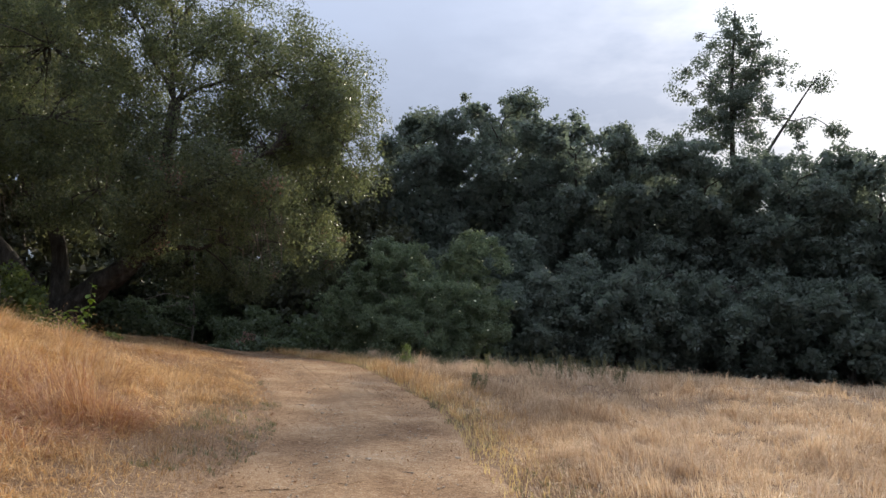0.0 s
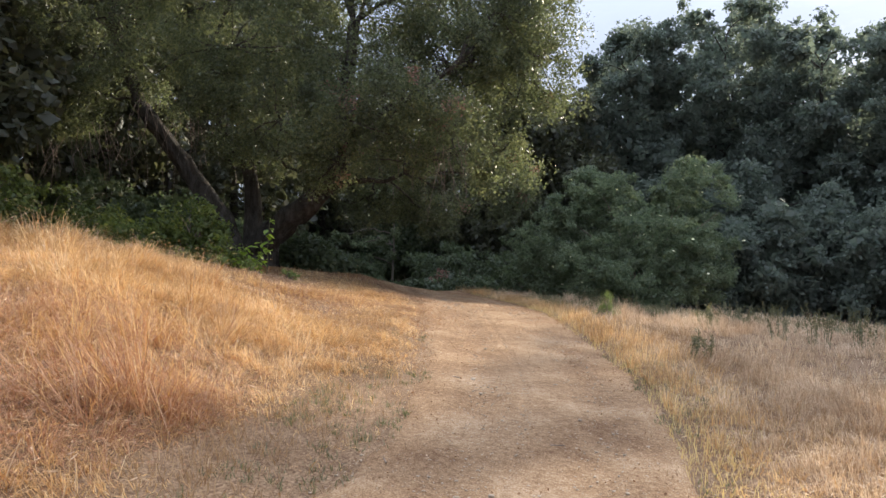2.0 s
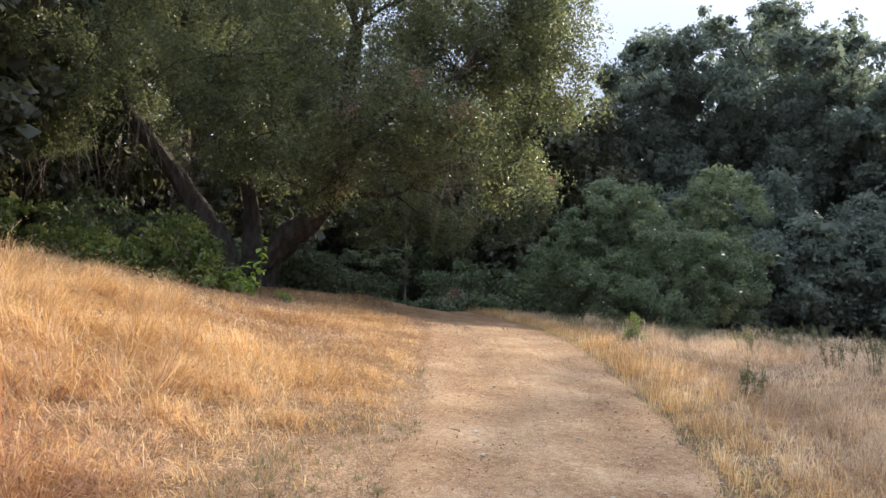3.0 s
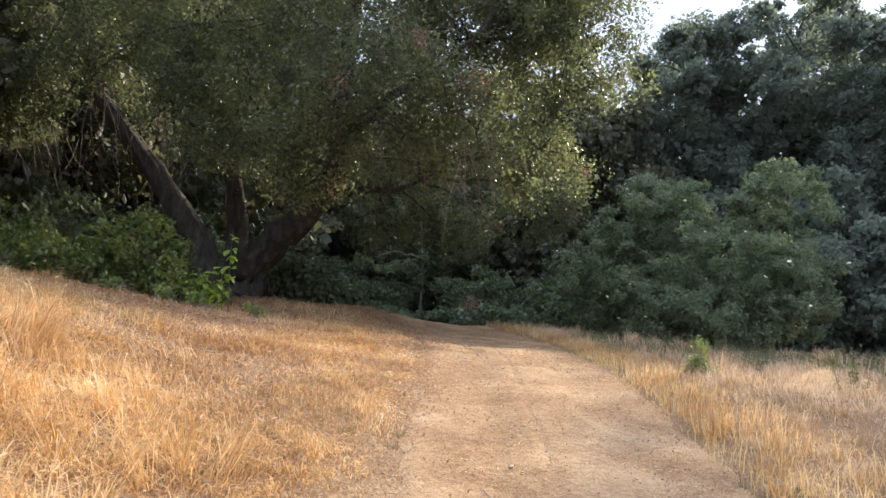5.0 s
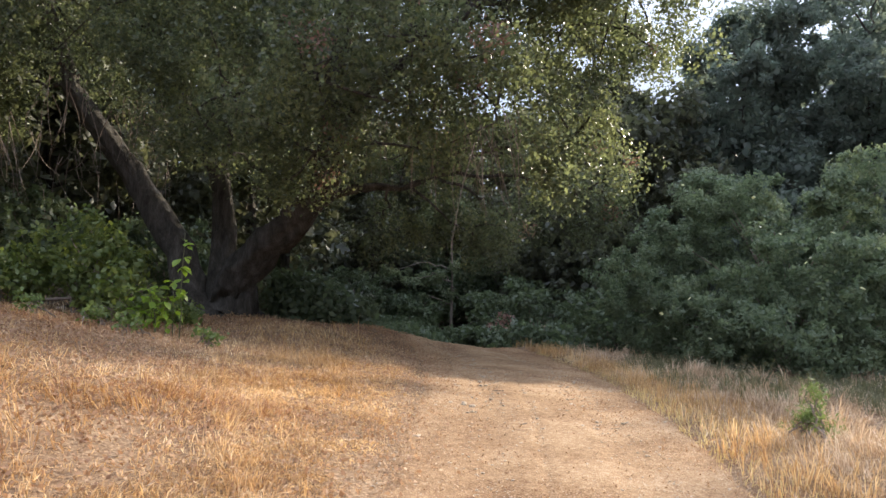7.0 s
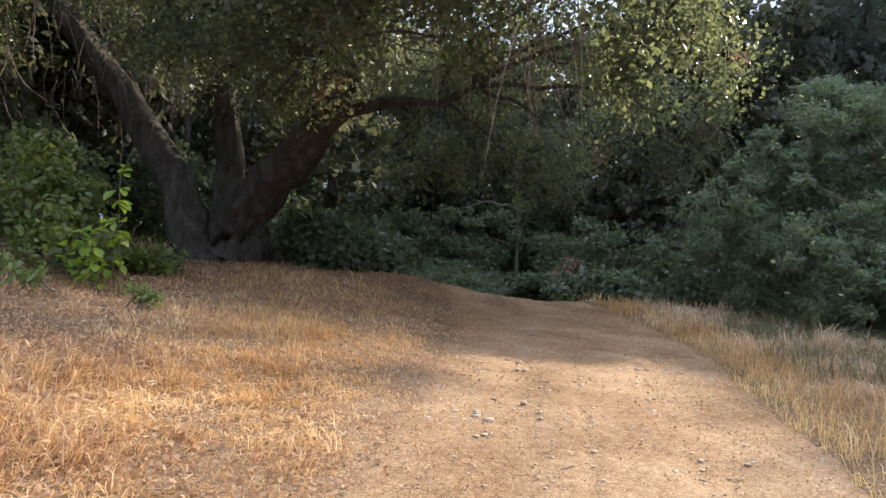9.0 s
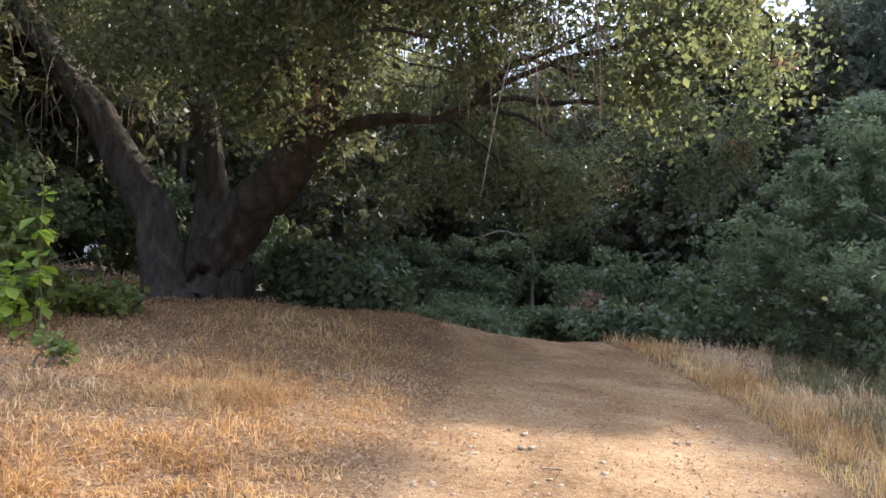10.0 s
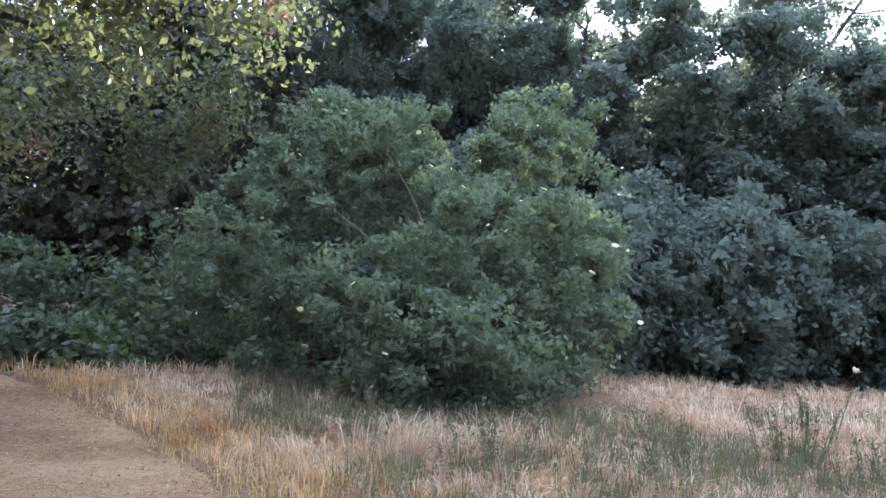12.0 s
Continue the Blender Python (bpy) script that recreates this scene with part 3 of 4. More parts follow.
def wood_tree(x, y, h, r, leaves, leaf, foliage=M_FOREST, label="dense dark green woodland tree in shade", name="woodland_tree", low=0.12, group=GROUP, lean=0.0, sparse=1.0, count=None, clear=0.0, girth=1.0):
    z = G(x, y)
    body = h * (1 - clear)
    blobs = [(x + lean * 0.5, y, z + h - body * 0.51, r * 0.86, r * 0.86, body * 0.46)]
    k = int(10 + r * 2)
    for i in range(k):
        a = i * 2.4 + x
        f = (i + 0.5) / k
        hh = low + (0.95 - low) * f
        rad = r * 0.78 * math.sqrt(max(0.03, 1 - ((hh - 0.49) / 0.49) ** 2))
        br = r * rng.uniform(0.24, 0.40)
        blobs.append((x + lean * f + rad * math.cos(a), y + rad * math.sin(a), z + h - body * (1 - hh), br, br, br * rng.uniform(0.75, 1.0)))
    return tree(name, label, "tree", (x, y, z), [([(x, y, z - 0.1), (x + 0.3, y, z + h * 0.25), (x + lean * 0.5, y + 0.3, z + h * 0.5), (x + lean, y, z + h * 0.8)], 0.05 + h * 0.022 * girth, 0.06)],
                blobs, leaves, leaf, M_BARK, foliage, count or int(170 * sparse + r * 50), 0.09 * r + 0.26, group, 18, stray=0.45, core=int(leaves * 0.12))


for x, y, h, r in [(-19.5, 17.5, 12, 4.0), (-23, 22, 14, 4.6), (-24.5, 29, 14, 5), (-22, 37, 14, 5), (-11.5, 54, 15, 5.5), (-6, 47, 14, 5), (-24, 52, 15, 5), (-16.8, 12.5, 10, 3.6), (-24, 61, 14, 6), (-8.0, 46, 20.6, 2.8)]:
    wood_tree(x, y, h, r, 13000, 0.34)
for x, y, h, r in [(-21.5, 39.0, 22.0, 4.6), (-22.0, 31.5, 19.0, 4.4), (-26.5, 27.0, 18.5, 5.0)]:
    wood_tree(x, y, h, r, 22000, 0.26, label="tall dark green tree rising behind the oak", clear=0.42, girth=0.45)
for x, y, h, r in [(-9, 57, 15, 6), (-1, 60, 14, 6), (-18, 59, 15, 6.5), (-28, 54, 15, 6.5), (-33, 44, 15, 6.5), (-33, 33, 15, 6.5), (-32, 22, 15, 6), (-26, 13, 14, 5)]:
    wood_tree(x, y, h, r, 7500, 0.62)
# these crowns and the bushes at their foot wear the haze-tinted leaf colour
FARG = "tree line beyond the meadow"
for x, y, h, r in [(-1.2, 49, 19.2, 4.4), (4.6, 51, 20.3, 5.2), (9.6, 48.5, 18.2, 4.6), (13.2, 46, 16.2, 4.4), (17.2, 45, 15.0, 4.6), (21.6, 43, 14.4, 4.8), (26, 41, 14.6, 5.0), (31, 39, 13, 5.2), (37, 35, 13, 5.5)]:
    wood_tree(x, y, h, r, 38000, 0.24, M_FAR_HAZED, "tall rounded dark green tree beyond the meadow", "meadow_tree", 0.08, FARG)
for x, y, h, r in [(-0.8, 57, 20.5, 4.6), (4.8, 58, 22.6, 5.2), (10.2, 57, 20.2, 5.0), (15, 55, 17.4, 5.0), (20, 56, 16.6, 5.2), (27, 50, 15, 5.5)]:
    wood_tree(x, y, h, r, 14000, 0.42, M_FAR_HAZED, "tall rounded dark green tree beyond the meadow", "meadow_tree", 0.08, FARG)
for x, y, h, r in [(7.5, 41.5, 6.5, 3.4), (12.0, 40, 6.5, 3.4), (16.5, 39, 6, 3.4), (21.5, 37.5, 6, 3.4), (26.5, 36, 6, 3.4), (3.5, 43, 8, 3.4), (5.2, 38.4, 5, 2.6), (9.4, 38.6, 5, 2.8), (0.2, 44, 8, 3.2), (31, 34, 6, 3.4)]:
    wood_tree(x, y, h, r, 15000, 0.23, M_FAR_HAZED, "low bushy tree at the meadow's far edge", "bushy_tree", 0.05, FARG)

tx, ty = 21.6, 50.5
tz = G(tx, ty)
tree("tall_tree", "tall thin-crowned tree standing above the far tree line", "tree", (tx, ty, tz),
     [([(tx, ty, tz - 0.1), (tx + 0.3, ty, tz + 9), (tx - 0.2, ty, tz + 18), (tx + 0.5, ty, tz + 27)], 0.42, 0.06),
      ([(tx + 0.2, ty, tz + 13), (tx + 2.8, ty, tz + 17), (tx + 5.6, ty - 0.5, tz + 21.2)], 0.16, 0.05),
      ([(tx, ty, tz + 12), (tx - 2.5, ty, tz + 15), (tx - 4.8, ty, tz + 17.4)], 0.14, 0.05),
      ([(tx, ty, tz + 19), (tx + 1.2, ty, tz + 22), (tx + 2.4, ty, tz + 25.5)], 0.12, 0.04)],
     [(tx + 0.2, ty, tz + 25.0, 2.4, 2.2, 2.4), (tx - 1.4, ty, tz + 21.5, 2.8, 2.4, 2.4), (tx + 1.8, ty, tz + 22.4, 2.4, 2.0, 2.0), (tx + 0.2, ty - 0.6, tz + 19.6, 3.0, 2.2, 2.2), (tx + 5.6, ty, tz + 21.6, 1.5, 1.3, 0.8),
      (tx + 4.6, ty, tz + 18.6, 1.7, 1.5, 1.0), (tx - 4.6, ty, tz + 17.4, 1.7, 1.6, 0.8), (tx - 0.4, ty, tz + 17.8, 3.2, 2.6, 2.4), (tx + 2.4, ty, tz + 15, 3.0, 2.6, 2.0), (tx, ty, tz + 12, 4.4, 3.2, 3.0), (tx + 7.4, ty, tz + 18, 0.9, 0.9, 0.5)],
     36000, 0.2, M_BARK, M_FAR_HAZED, 420, 0.72, twigs=90)

# sapling far down the hollow
sx, sy = -16.8, 48.6
sz = G(sx, sy)
tree("sapling", "slender pale sapling with layered leafy tufts in the hollow", "sapling", (sx, sy, sz),
     [([(sx, sy, sz - 0.05), (sx + 0.1, sy, sz + 3), (sx + 0.05, sy, sz + 7)], 0.085, 0.04)],
     [(sx - 3.4, sy - 0.4, sz + 3.7, 1.3, 0.8, 0.35), (sx - 1.9, sy - 0.6, sz + 3.2, 1.3, 0.8, 0.35), (sx - 0.6, sy - 0.4, sz + 3.3, 0.8, 0.7, 0.3), (sx + 0.35, sy - 0.4, sz + 3.9, 0.6, 0.5, 0.25),
      (sx + 0.3, sy - 0.3, sz + 2.5, 0.5, 0.5, 0.25), (sx - 1.2, sy - 0.5, sz + 1.9, 1.2, 0.8, 0.4), (sx - 0.4, sy, sz + 7.2, 1.6, 1.2, 0.8)], 5200, 0.15, M_PALEBARK, M_TUFT, 60, 0.34, twigs=8)

# ---- shrubs ----
elder, ec = shrub("elder_bush", "large rounded elder bush with cream flower heads beside the trail", "bush", -0.3, 31.5,
                  [(2.0, 1.9, 4.5, 1.8, 2.0, 1.6), (-1.7, 1.8, 4.3, 2.1, 2.4, 1.6), (0.2, -1.4, 2.5, 1.9, 1.8, 1.5), (-2.2, -1.8, 1.7, 1.5, 1.5, 1.4), (1.2, -0.8, 2.2, 1.5, 1.7, 1.7),
                   (2.5, 1.8, 1.9, 1.3, 1.8, 1.7), (-0.8, -3.0, 1.2, 1.6, 1.2, 1.0), (-3.4, 0.8, 2.4, 1.6, 2.2, 2.0), (0.3, 1.8, 3.4, 2.2, 2.2, 1.6), (0.9, -1.9, 0.9, 1.2, 1.1, 0.8), (2.0, 2.0, 5.7, 0.5, 0.5, 0.45), (-2.0, 2.2, 5.3, 0.8, 0.7, 0.5)],
                  110000, 0.125, M_ELDER, 640, 0.38, 60, wide=0.24)
umbel = bmesh.new()
bmesh.ops.create_icosphere(umbel, subdivisions=2, radius=0.09)
for v in umbel.verts:
    v.co.z = max(v.co.z, -0.02) * 0.35
    v.co *= 1 + 0.35 * noise.noise(v.co * 40)
umbel_mesh = bpy.data.meshes.new("flower_head")
umbel.to_mesh(umbel_mesh)
umbel.free()
umbel_mesh.materials.append(M_FLOWER)
for i in rng.choice(len(ec), 60, replace=False):
    away = unit(ec[i] - np.array([0, 0.5, 1.5]))
    fl = part("flower_head", umbel_mesh, elder, "flat cream flower head")
    fl.location = ec[i] + away * 0.42
    fl.rotation_euler = (rng.uniform(-0.6, 0.6), rng.uniform(-0.6, 0.6), rng.uniform(0, 6))
    fl.scale = [rng.uniform(0.3, 0.75)] * 3

UG = "understory bushes under the oak"
for x, y, w, h in [(-7.8, 35.0, 1.4, 1.5), (-18.4, 46.6, 1.7, 2.3), (-5.2, 36.2, 1.8, 2.8), (-9.6, 40.5, 2.4, 3.6), (-5.5, 41, 3, 5.0), (-22, 41, 3.0, 4.6), (-23, 34, 2.6, 3.6), (-10.4, 36.4, 1.2, 1.4),
                   (-3.6, 39.5, 2.4, 5.0), (-18.2, 28.2, 2.0, 2.8), (-20, 25, 2.2, 3.2), (-12.4, 44.5, 1.8, 2.8), (-21.5, 47, 2.4, 3.4), (-11.4, 27.6, 0.7, 1.0), (-12.4, 33.6, 0.9, 0.8), (-19, 53.5, 3.6, 5.5), (-14.5, 53, 3.2, 5.0), (-25, 49, 3.2, 5), (-28, 43, 3.2, 5), (-19.4, 31.4, 2.0, 3.0), (-23, 30, 2.4, 3.4), (-25, 38, 2.6, 4.6),
                   (-14, 38, 1.4, 0.8), (-16.5, 40, 1.6, 0.9), (-14.6, 42.5, 1.6, 0.9), (-18, 44, 1.6, 1.0), (-17, 57, 4, 5.5), (-22.5, 57, 4, 5.5), (-27.5, 57, 4, 5.5), (-12, 58, 4, 5.5), (-19, 63, 5, 6), (-26, 64, 5, 6), (-33, 62, 5, 6), (-38, 56, 5, 6), (-12.0, 26.7, 0.8, 1.3), (-18.5, 37.5, 1.5, 0.9), (-12.4, 36.4, 1.2, 0.7), (-15.5, 35, 1.2, 0.7), (-27, 31.5, 3.0, 4.6), (-30, 36.5, 3.2, 5.2), (-28.5, 26.5, 2.8, 4.4)]:
    shrub("understory_bush", "dark green leafy bush growing in deep shade", "bush", x, y, [(0, 0, h * 0.55, w, w, h * 0.45), (w * 0.5, -w * 0.3, h * 0.35, w * 0.6, w * 0.6, h * 0.35), (-w * 0.5, 0, h * 0.7, w * 0.6, w * 0.6, h * 0.35)],
          3800 if w < 3.4 else 8000, 0.2 if w < 3.4 else 0.36, M_UNDER, 70 if w < 3.4 else 150, 0.5 if w < 3.4 else 0.9, 12, UG)
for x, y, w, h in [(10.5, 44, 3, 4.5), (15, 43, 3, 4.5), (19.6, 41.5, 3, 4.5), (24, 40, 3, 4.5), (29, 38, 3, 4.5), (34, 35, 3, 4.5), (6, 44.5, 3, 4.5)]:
    shrub("hedge_bush", "dense bush filling the foot of the far tree line", "bush", x, y, [(0, 0, h * 0.45, w, w * 0.8, h * 0.5), (w * 0.5, 0, h * 0.3, w * 0.7, w * 0.7, h * 0.35)], 4000, 0.38, M_FAR_HAZED, 80, 0.6, 8, "bushes at the foot of the tree line")
shrub("withered_bush", "small bush with reddish brown withered leaves", "bush", -9.9, 37.4, [(0, 0, 1.1, 0.9, 0.8, 0.9)], 2600, 0.12, M_DEADLEAF, 30, 0.35, 10)

BG = "bramble bushes on the hill's crest"
for x, y, w, h, n in [(-11.5, 20.4, 0.6, 0.9, 700), (-12.6, 20.6, 0.9, 2.2, 3200), (-13.6, 19.9, 0.9, 1.5, 1900), (-12.2, 22.0, 0.8, 0.5, 1000), (-14.8, 19.4, 1.0, 1.5, 2200), (-16.0, 17.0, 1.3, 2.2, 3400), (-14.9, 14.2, 1.3, 2.0, 3000), (-16.4, 22.8, 1.4, 1.2, 2000), (-17.6, 20.2, 1.4, 2.2, 3400)]:
    shrub("bramble_bush", "tangled green bramble bush on the grassy crest", "bush", x, y, [(0, 0, h * 0.5, w, w, h * 0.45), (w * 0.5, 0, h * 0.35, w * 0.6, w * 0.6, h * 0.35)], n, 0.13, M_BRAMBLE, 34, 0.34, 16, BG)


def leaf_blade(name, mat):
    """One broad pointed leaf, folded along its midrib, with its stalk at the origin."""
    out = [(0, 0), (0.22, 0.3), (0.4, 0.62), (0.36, 0.9), (0.0, 1.25)]
    v = [(0, y, 0.12 * y - 0.18 * y * y) for _, y in out] + [(w, y, 0.12 * y - 0.18 * y * y + 0.3 * w) for w, y in out[1:4]] + [(-w, y, 0.12 * y - 0.18 * y * y + 0.3 * w) for w, y in out[1:4]]
    t = [(0, 5, 1), (1, 5, 6), (1, 6, 2), (2, 6, 7), (2, 7, 3), (3, 7, 4), (0, 1, 8), (1, 9, 8), (1, 2, 9), (2, 10, 9), (2, 3, 10), (3, 4, 10)]
    return raw_mesh(name, v, t, mat, True)


blade_mesh = leaf_blade("leaf", M_BERRY)
shoot_z = G(-10.0, 20.0)
shoot = thing("bramble_shoot", (-10.0, 20.0, shoot_z), "bright yellow-green bramble shoot catching the sun", "plant")
for cx, cy, ht, n in [(0.28, 0.0, 1.75, 30), (-0.1, 0.1, 1.0, 18), (-0.45, -0.05, 0.85, 16), (0.1, -0.2, 0.7, 14), (-0.75, 0.1, 0.9, 15), (-1.0, 0.0, 0.6, 10)]:
    foot = np.array([cx * 0.6, cy, float(ground_z(-10.0 + cx * 0.6, 20.0 + cy)) - shoot_z - 0.03])
    line = bend([foot, foot + (cx * 0.1, 0, ht * 0.55), foot + (cx * 0.3, cy * 0.4, ht)], 4, 0.01)
    v, t = tube_geo(line, np.linspace(0.011, 0.004, len(line)), 5)
    cane = part("cane", raw_mesh("cane", v, t, M_WEED, True), shoot)
    for j in range(n):
        k = rng.uniform(0.25, 1.0)
        lf = part("leaf", blade_mesh, cane)
        lf.location = line[int(k * (len(line) - 1))] + rng.normal(size=3) * 0.025
        lf.rotation_euler = (rng.uniform(-0.9, 0.5), rng.uniform(-0.5, 0.5), rng.uniform(0, 6.28))
        lf.scale = [rng.uniform(0.09, 0.17)] * 3

# ---- small plants ----
WG = "weeds in the meadow"


def weed(x, y, h, stalks, spread, label="grey-green upright weed with thin stalks among dry grass"):
    z = G(x, y)
    top = thing("weed", (x, y, z), label, "plant", WG)
    pts = []
    for i in range(stalks):
        a = rng.uniform(0, 6.28)
        f = np.array([math.cos(a), math.sin(a), 0]) * rng.uniform(0, spread)
        e = f * 1.5 + (0, 0, h * rng.uniform(0.6, 1.1))
        line = bend([f - (0, 0, 0.03), (f + e) / 2 + rng.normal(size=3) * 0.02, e], 4)
        v, t = tube_geo(line, np.linspace(0.008, 0.004, len(line)), 5)
        part("stalk", raw_mesh("stalk", v, t, M_WEED, True), top)
        pts.append(line[rng.integers(1, len(line), 42)] + rng.normal(size=(42, 3)) * 0.018)
    v, t = leaf_geo(np.concatenate(pts), 0.055, 0.9, 0.16)
    part("leafage", raw_mesh("leafage", v, t, M_WEED), top, kind="stuff")


for x, y, h, n, sp in [(0.7, 14.7, 0.4, 6, 0.14), (0.95, 14.9, 0.34, 4, 0.1), (3.2, 17.9, 0.72, 9, 0.28), (3.9, 18.3, 0.55, 8, 0.28), (2.6, 18.5, 0.46, 7, 0.24), (4.4, 17.5, 0.5, 8, 0.3), (1.4, 20.4, 0.45, 7, 0.25), (2.4, 24.6, 0.6, 12, 0.4),
                       (3.4, 24.2, 0.6, 14, 0.5), (4.6, 23.8, 0.6, 14, 0.5), (5.6, 25.4, 0.7, 14, 0.5), (2.4, 26.2, 0.6, 14, 0.5), (0.6, 25.6, 0.5, 12, 0.5), (6.8, 24.6, 0.6, 14, 0.6), (-1.6, 25.4, 0.5, 10, 0.4), (3.8, 27.6, 0.7, 14, 0.5),
                       (-2.6, 26.2, 0.5, 10, 0.4), (1.6, 23.2, 0.5, 10, 0.4), (-0.6, 24.6, 0.45, 10, 0.4), (8.2, 26.5, 0.7, 14, 0.6)]:
    weed(x, y, h, n, sp)
shrub("green_plant", "small fresh green leafy plant in the dry verge", "plant", -0.92, 19.35, [(0, 0, 0.36, 0.17, 0.17, 0.34), (0.05, 0, 0.2, 0.2, 0.2, 0.16)], 900, 0.06, M_FRESH, 34, 0.1, 14, wide=0.1)

for x, y in [(-10.6, 19.0), (-9.7, 18.8), (-11.4, 18.6), (-8.9, 19.6)]:
    shrub("green_weed", "small low green weed among the dry grass", "plant", x, y, [(0, 0, 0.16, 0.22, 0.2, 0.12)], 160, 0.075, M_FRESH, 14, 0.12, 6, "green weeds on the crest", wide=0.3)

# dead twigs hanging from the oak, and fallen branches under it
strands = []
for cx, cy, cz in [(-7.2, 23.2, 5.0), (-6.4, 24.6, 4.9), (-5.6, 23.0, 4.7), (-8.4, 23.8, 5.6), (-10.6, 23.6, 6.2), (-11.6, 24.0, 6.6), (-14.6, 23.6, 6.2), (-16.0, 23.0, 6.4), (-17.6, 22.4, 5.6), (-7.4, 26.2, 5.2), (-6.0, 26.0, 5.0), (-18.4, 21.4, 5.0), (-19.6, 23.6, 5.4), (-18.8, 25.6, 5.6), (-20.2, 22.0, 4.4), (-17.2, 26.4, 5.2), (-21.0, 24.8, 4.6), (-16.4, 25.8, 6.4)]:
    for i in range(12):
        s = np.array([cx, cy, cz]) + rng.normal(size=3) * (0.45, 0.35, 0.2)
        e = s + np.array([*rng.normal(size=2) * 0.25, -rng.uniform(0.6, 1.9)])
        strands.append(tube_geo(bend([s, (s + e) / 2 + rng.normal(size=3) * 0.1, e], 3), np.linspace(0.012, 0.004, 7), 4))
v, t = joined(strands)
part("twig_curtain", raw_mesh("twig_curtain", v - np.array(oak.location), t, M_DEADWOOD, True), oak, "bare grey hanging twigs", "stuff")

for x, y, a, ln in [(-15.2, 22.2, 0.4, 2.6), (-16.0, 23.0, 2.9, 2.2), (-14.8, 22.8, 1.2, 1.8), (-16.6, 21.8, 0.1, 2.4), (-17.2, 22.8, 2.2, 2.4)]:
    z = G(x, y)
    log = thing("fallen_branch", (x, y, z), "grey dead branch lying under the oak", "branch", "fallen branches under the oak")
    d = np.array([math.cos(a), math.sin(a), 0])
    zz = lambda q: np.array([q[0], q[1], float(ground_z(x + q[0], y + q[1])) - z])
    main = bend([zz(-d * ln / 2) + (0, 0, 0.03), zz(d * 0.1) + (0, 0, 0.28), zz(d * ln / 2) + (0, 0, 0.5)], 5, 0.03)
    v, t = tube_geo(main, np.linspace(0.05, 0.015, len(main)), 7)
    part("stem", raw_mesh("stem", v, t, M_DEADWOOD, True), log)
    for i in range(9):
        s = main[rng.integers(2, len(main))]
        e = s + np.array([*rng.normal(size=2) * 0.45, rng.uniform(0.05, 0.5)])
        v, t = tube_geo(bend([s, (s + e) / 2 + rng.normal(size=3) * 0.06, e], 3), np.linspace(0.014, 0.004, 7), 5)
        part("side_twig", raw_mesh("side_twig", v, t, M_DEADWOOD, True), log)

# ---- grass, litter and gravel ----
def blade_geo(x, y, z, h, w, lean, r=rng, aim=None):
    """Bent tapering blades: five corners, three triangles."""
    n = len(x)
    a = r.uniform(0, 2 * math.pi, n) if aim is None else aim + r.normal(size=n) * 0.7
    d = np.stack([np.cos(a), np.sin(a), np.zeros(n)], 1)
    f = r.uniform(0, 2 * math.pi, n)
    s = np.stack([np.cos(f), np.sin(f), np.zeros(n)], 1) * (w * 0.5)[:, None]
    b = np.stack([x, y, z], 1)
    up = np.array([0, 0, 1.0])
    k = lean * r.uniform(0.2, 1.4, n)
    m = b + up * (h * (0.68 - 0.08 * k))[:, None] + d * (h * k * 0.3)[:, None]
    t = b + up * (h * (1 - 0.34 * k))[:, None] + d * (h * k)[:, None]
    v = np.stack([b - s, b + s, m - s * 0.8, m + s * 0.8, t], 1)
    i = np.arange(n)[:, None] * 5
    tri = np.concatenate([i + [0, 1, 3], i + [0, 3, 2], i + [2, 3, 4]], 1).reshape(-1, 3)
    return v.reshape(-1, 3), tri, t, d


def head_geo(t, d, size, r=rng):
    """Drooping seed heads at blade tips: slim folded diamonds."""
    n = len(t)
    u = unit(d * 0.9 + np.array([0, 0, -0.15]) + r.normal(size=(n, 3)) * 0.4)
    w = unit(np.cross(u, r.normal(size=(n, 3))))
    q = np.cross(u, w)
    s = (size * r.uniform(0.6, 1.3, n))[:, None]
    v = np.stack([t - u * s * 0.3, t + (u * 0.3 + w * 0.08 + q * 0.04) * s, t + u * s, t + (u * 0.3 - w * 0.08 + q * 0.05) * s], 1)
    i = np.arange(n)[:, None] * 4
    tri = np.concatenate([i + [0, 1, 2], i + [0, 2, 3]], 1).reshape(-1, 3)
    return v.reshape(-1, 3), tri


def scatter(n, x0, x1, y0, y1):
    return rng.uniform(x0, x1, n), rng.uniform(y0, y1, n)


def tufted(n, per, x0, x1, y0, y1, spread):
    """Blades gathered in tufts, each leaning out of its tuft."""
    cx, cy = scatter(n // per, x0, x1, y0, y1)
    i = rng.integers(0, len(cx), n)
    a = rng.uniform(0, 2 * math.pi, n)
    d = np.abs(rng.normal(size=n)) * spread
    return cx[i] + np.cos(a) * d, cy[i] + np.sin(a) * d, a


def hummocks(x, y, size, seed):
    """Uneven mounds of grass: for each blade its mound's random numbers (two) and how far in from the mound's rim it stands."""
    u = (x + 0.35 * size * np.sin(y * 2.1 / size + seed)) / size
    w = (y * 0.8 + 0.35 * size * np.sin(x * 1.7 / size + 2 * seed)) / size
    i, j = np.floor(u), np.floor(w)
    a = np.modf(np.abs(np.sin(i * 127.1 + j * 311.7 + seed) * 43758.5))[0]
    b = np.modf(np.abs(np.sin(i * 269.5 + j * 183.3 + seed) * 24634.6))[0]
    rim = np.minimum(np.minimum(u - i, 1 - u + i), np.minimum(w - j, 1 - w + j))
    return a, b, smooth(0.0, 0.3, rim)


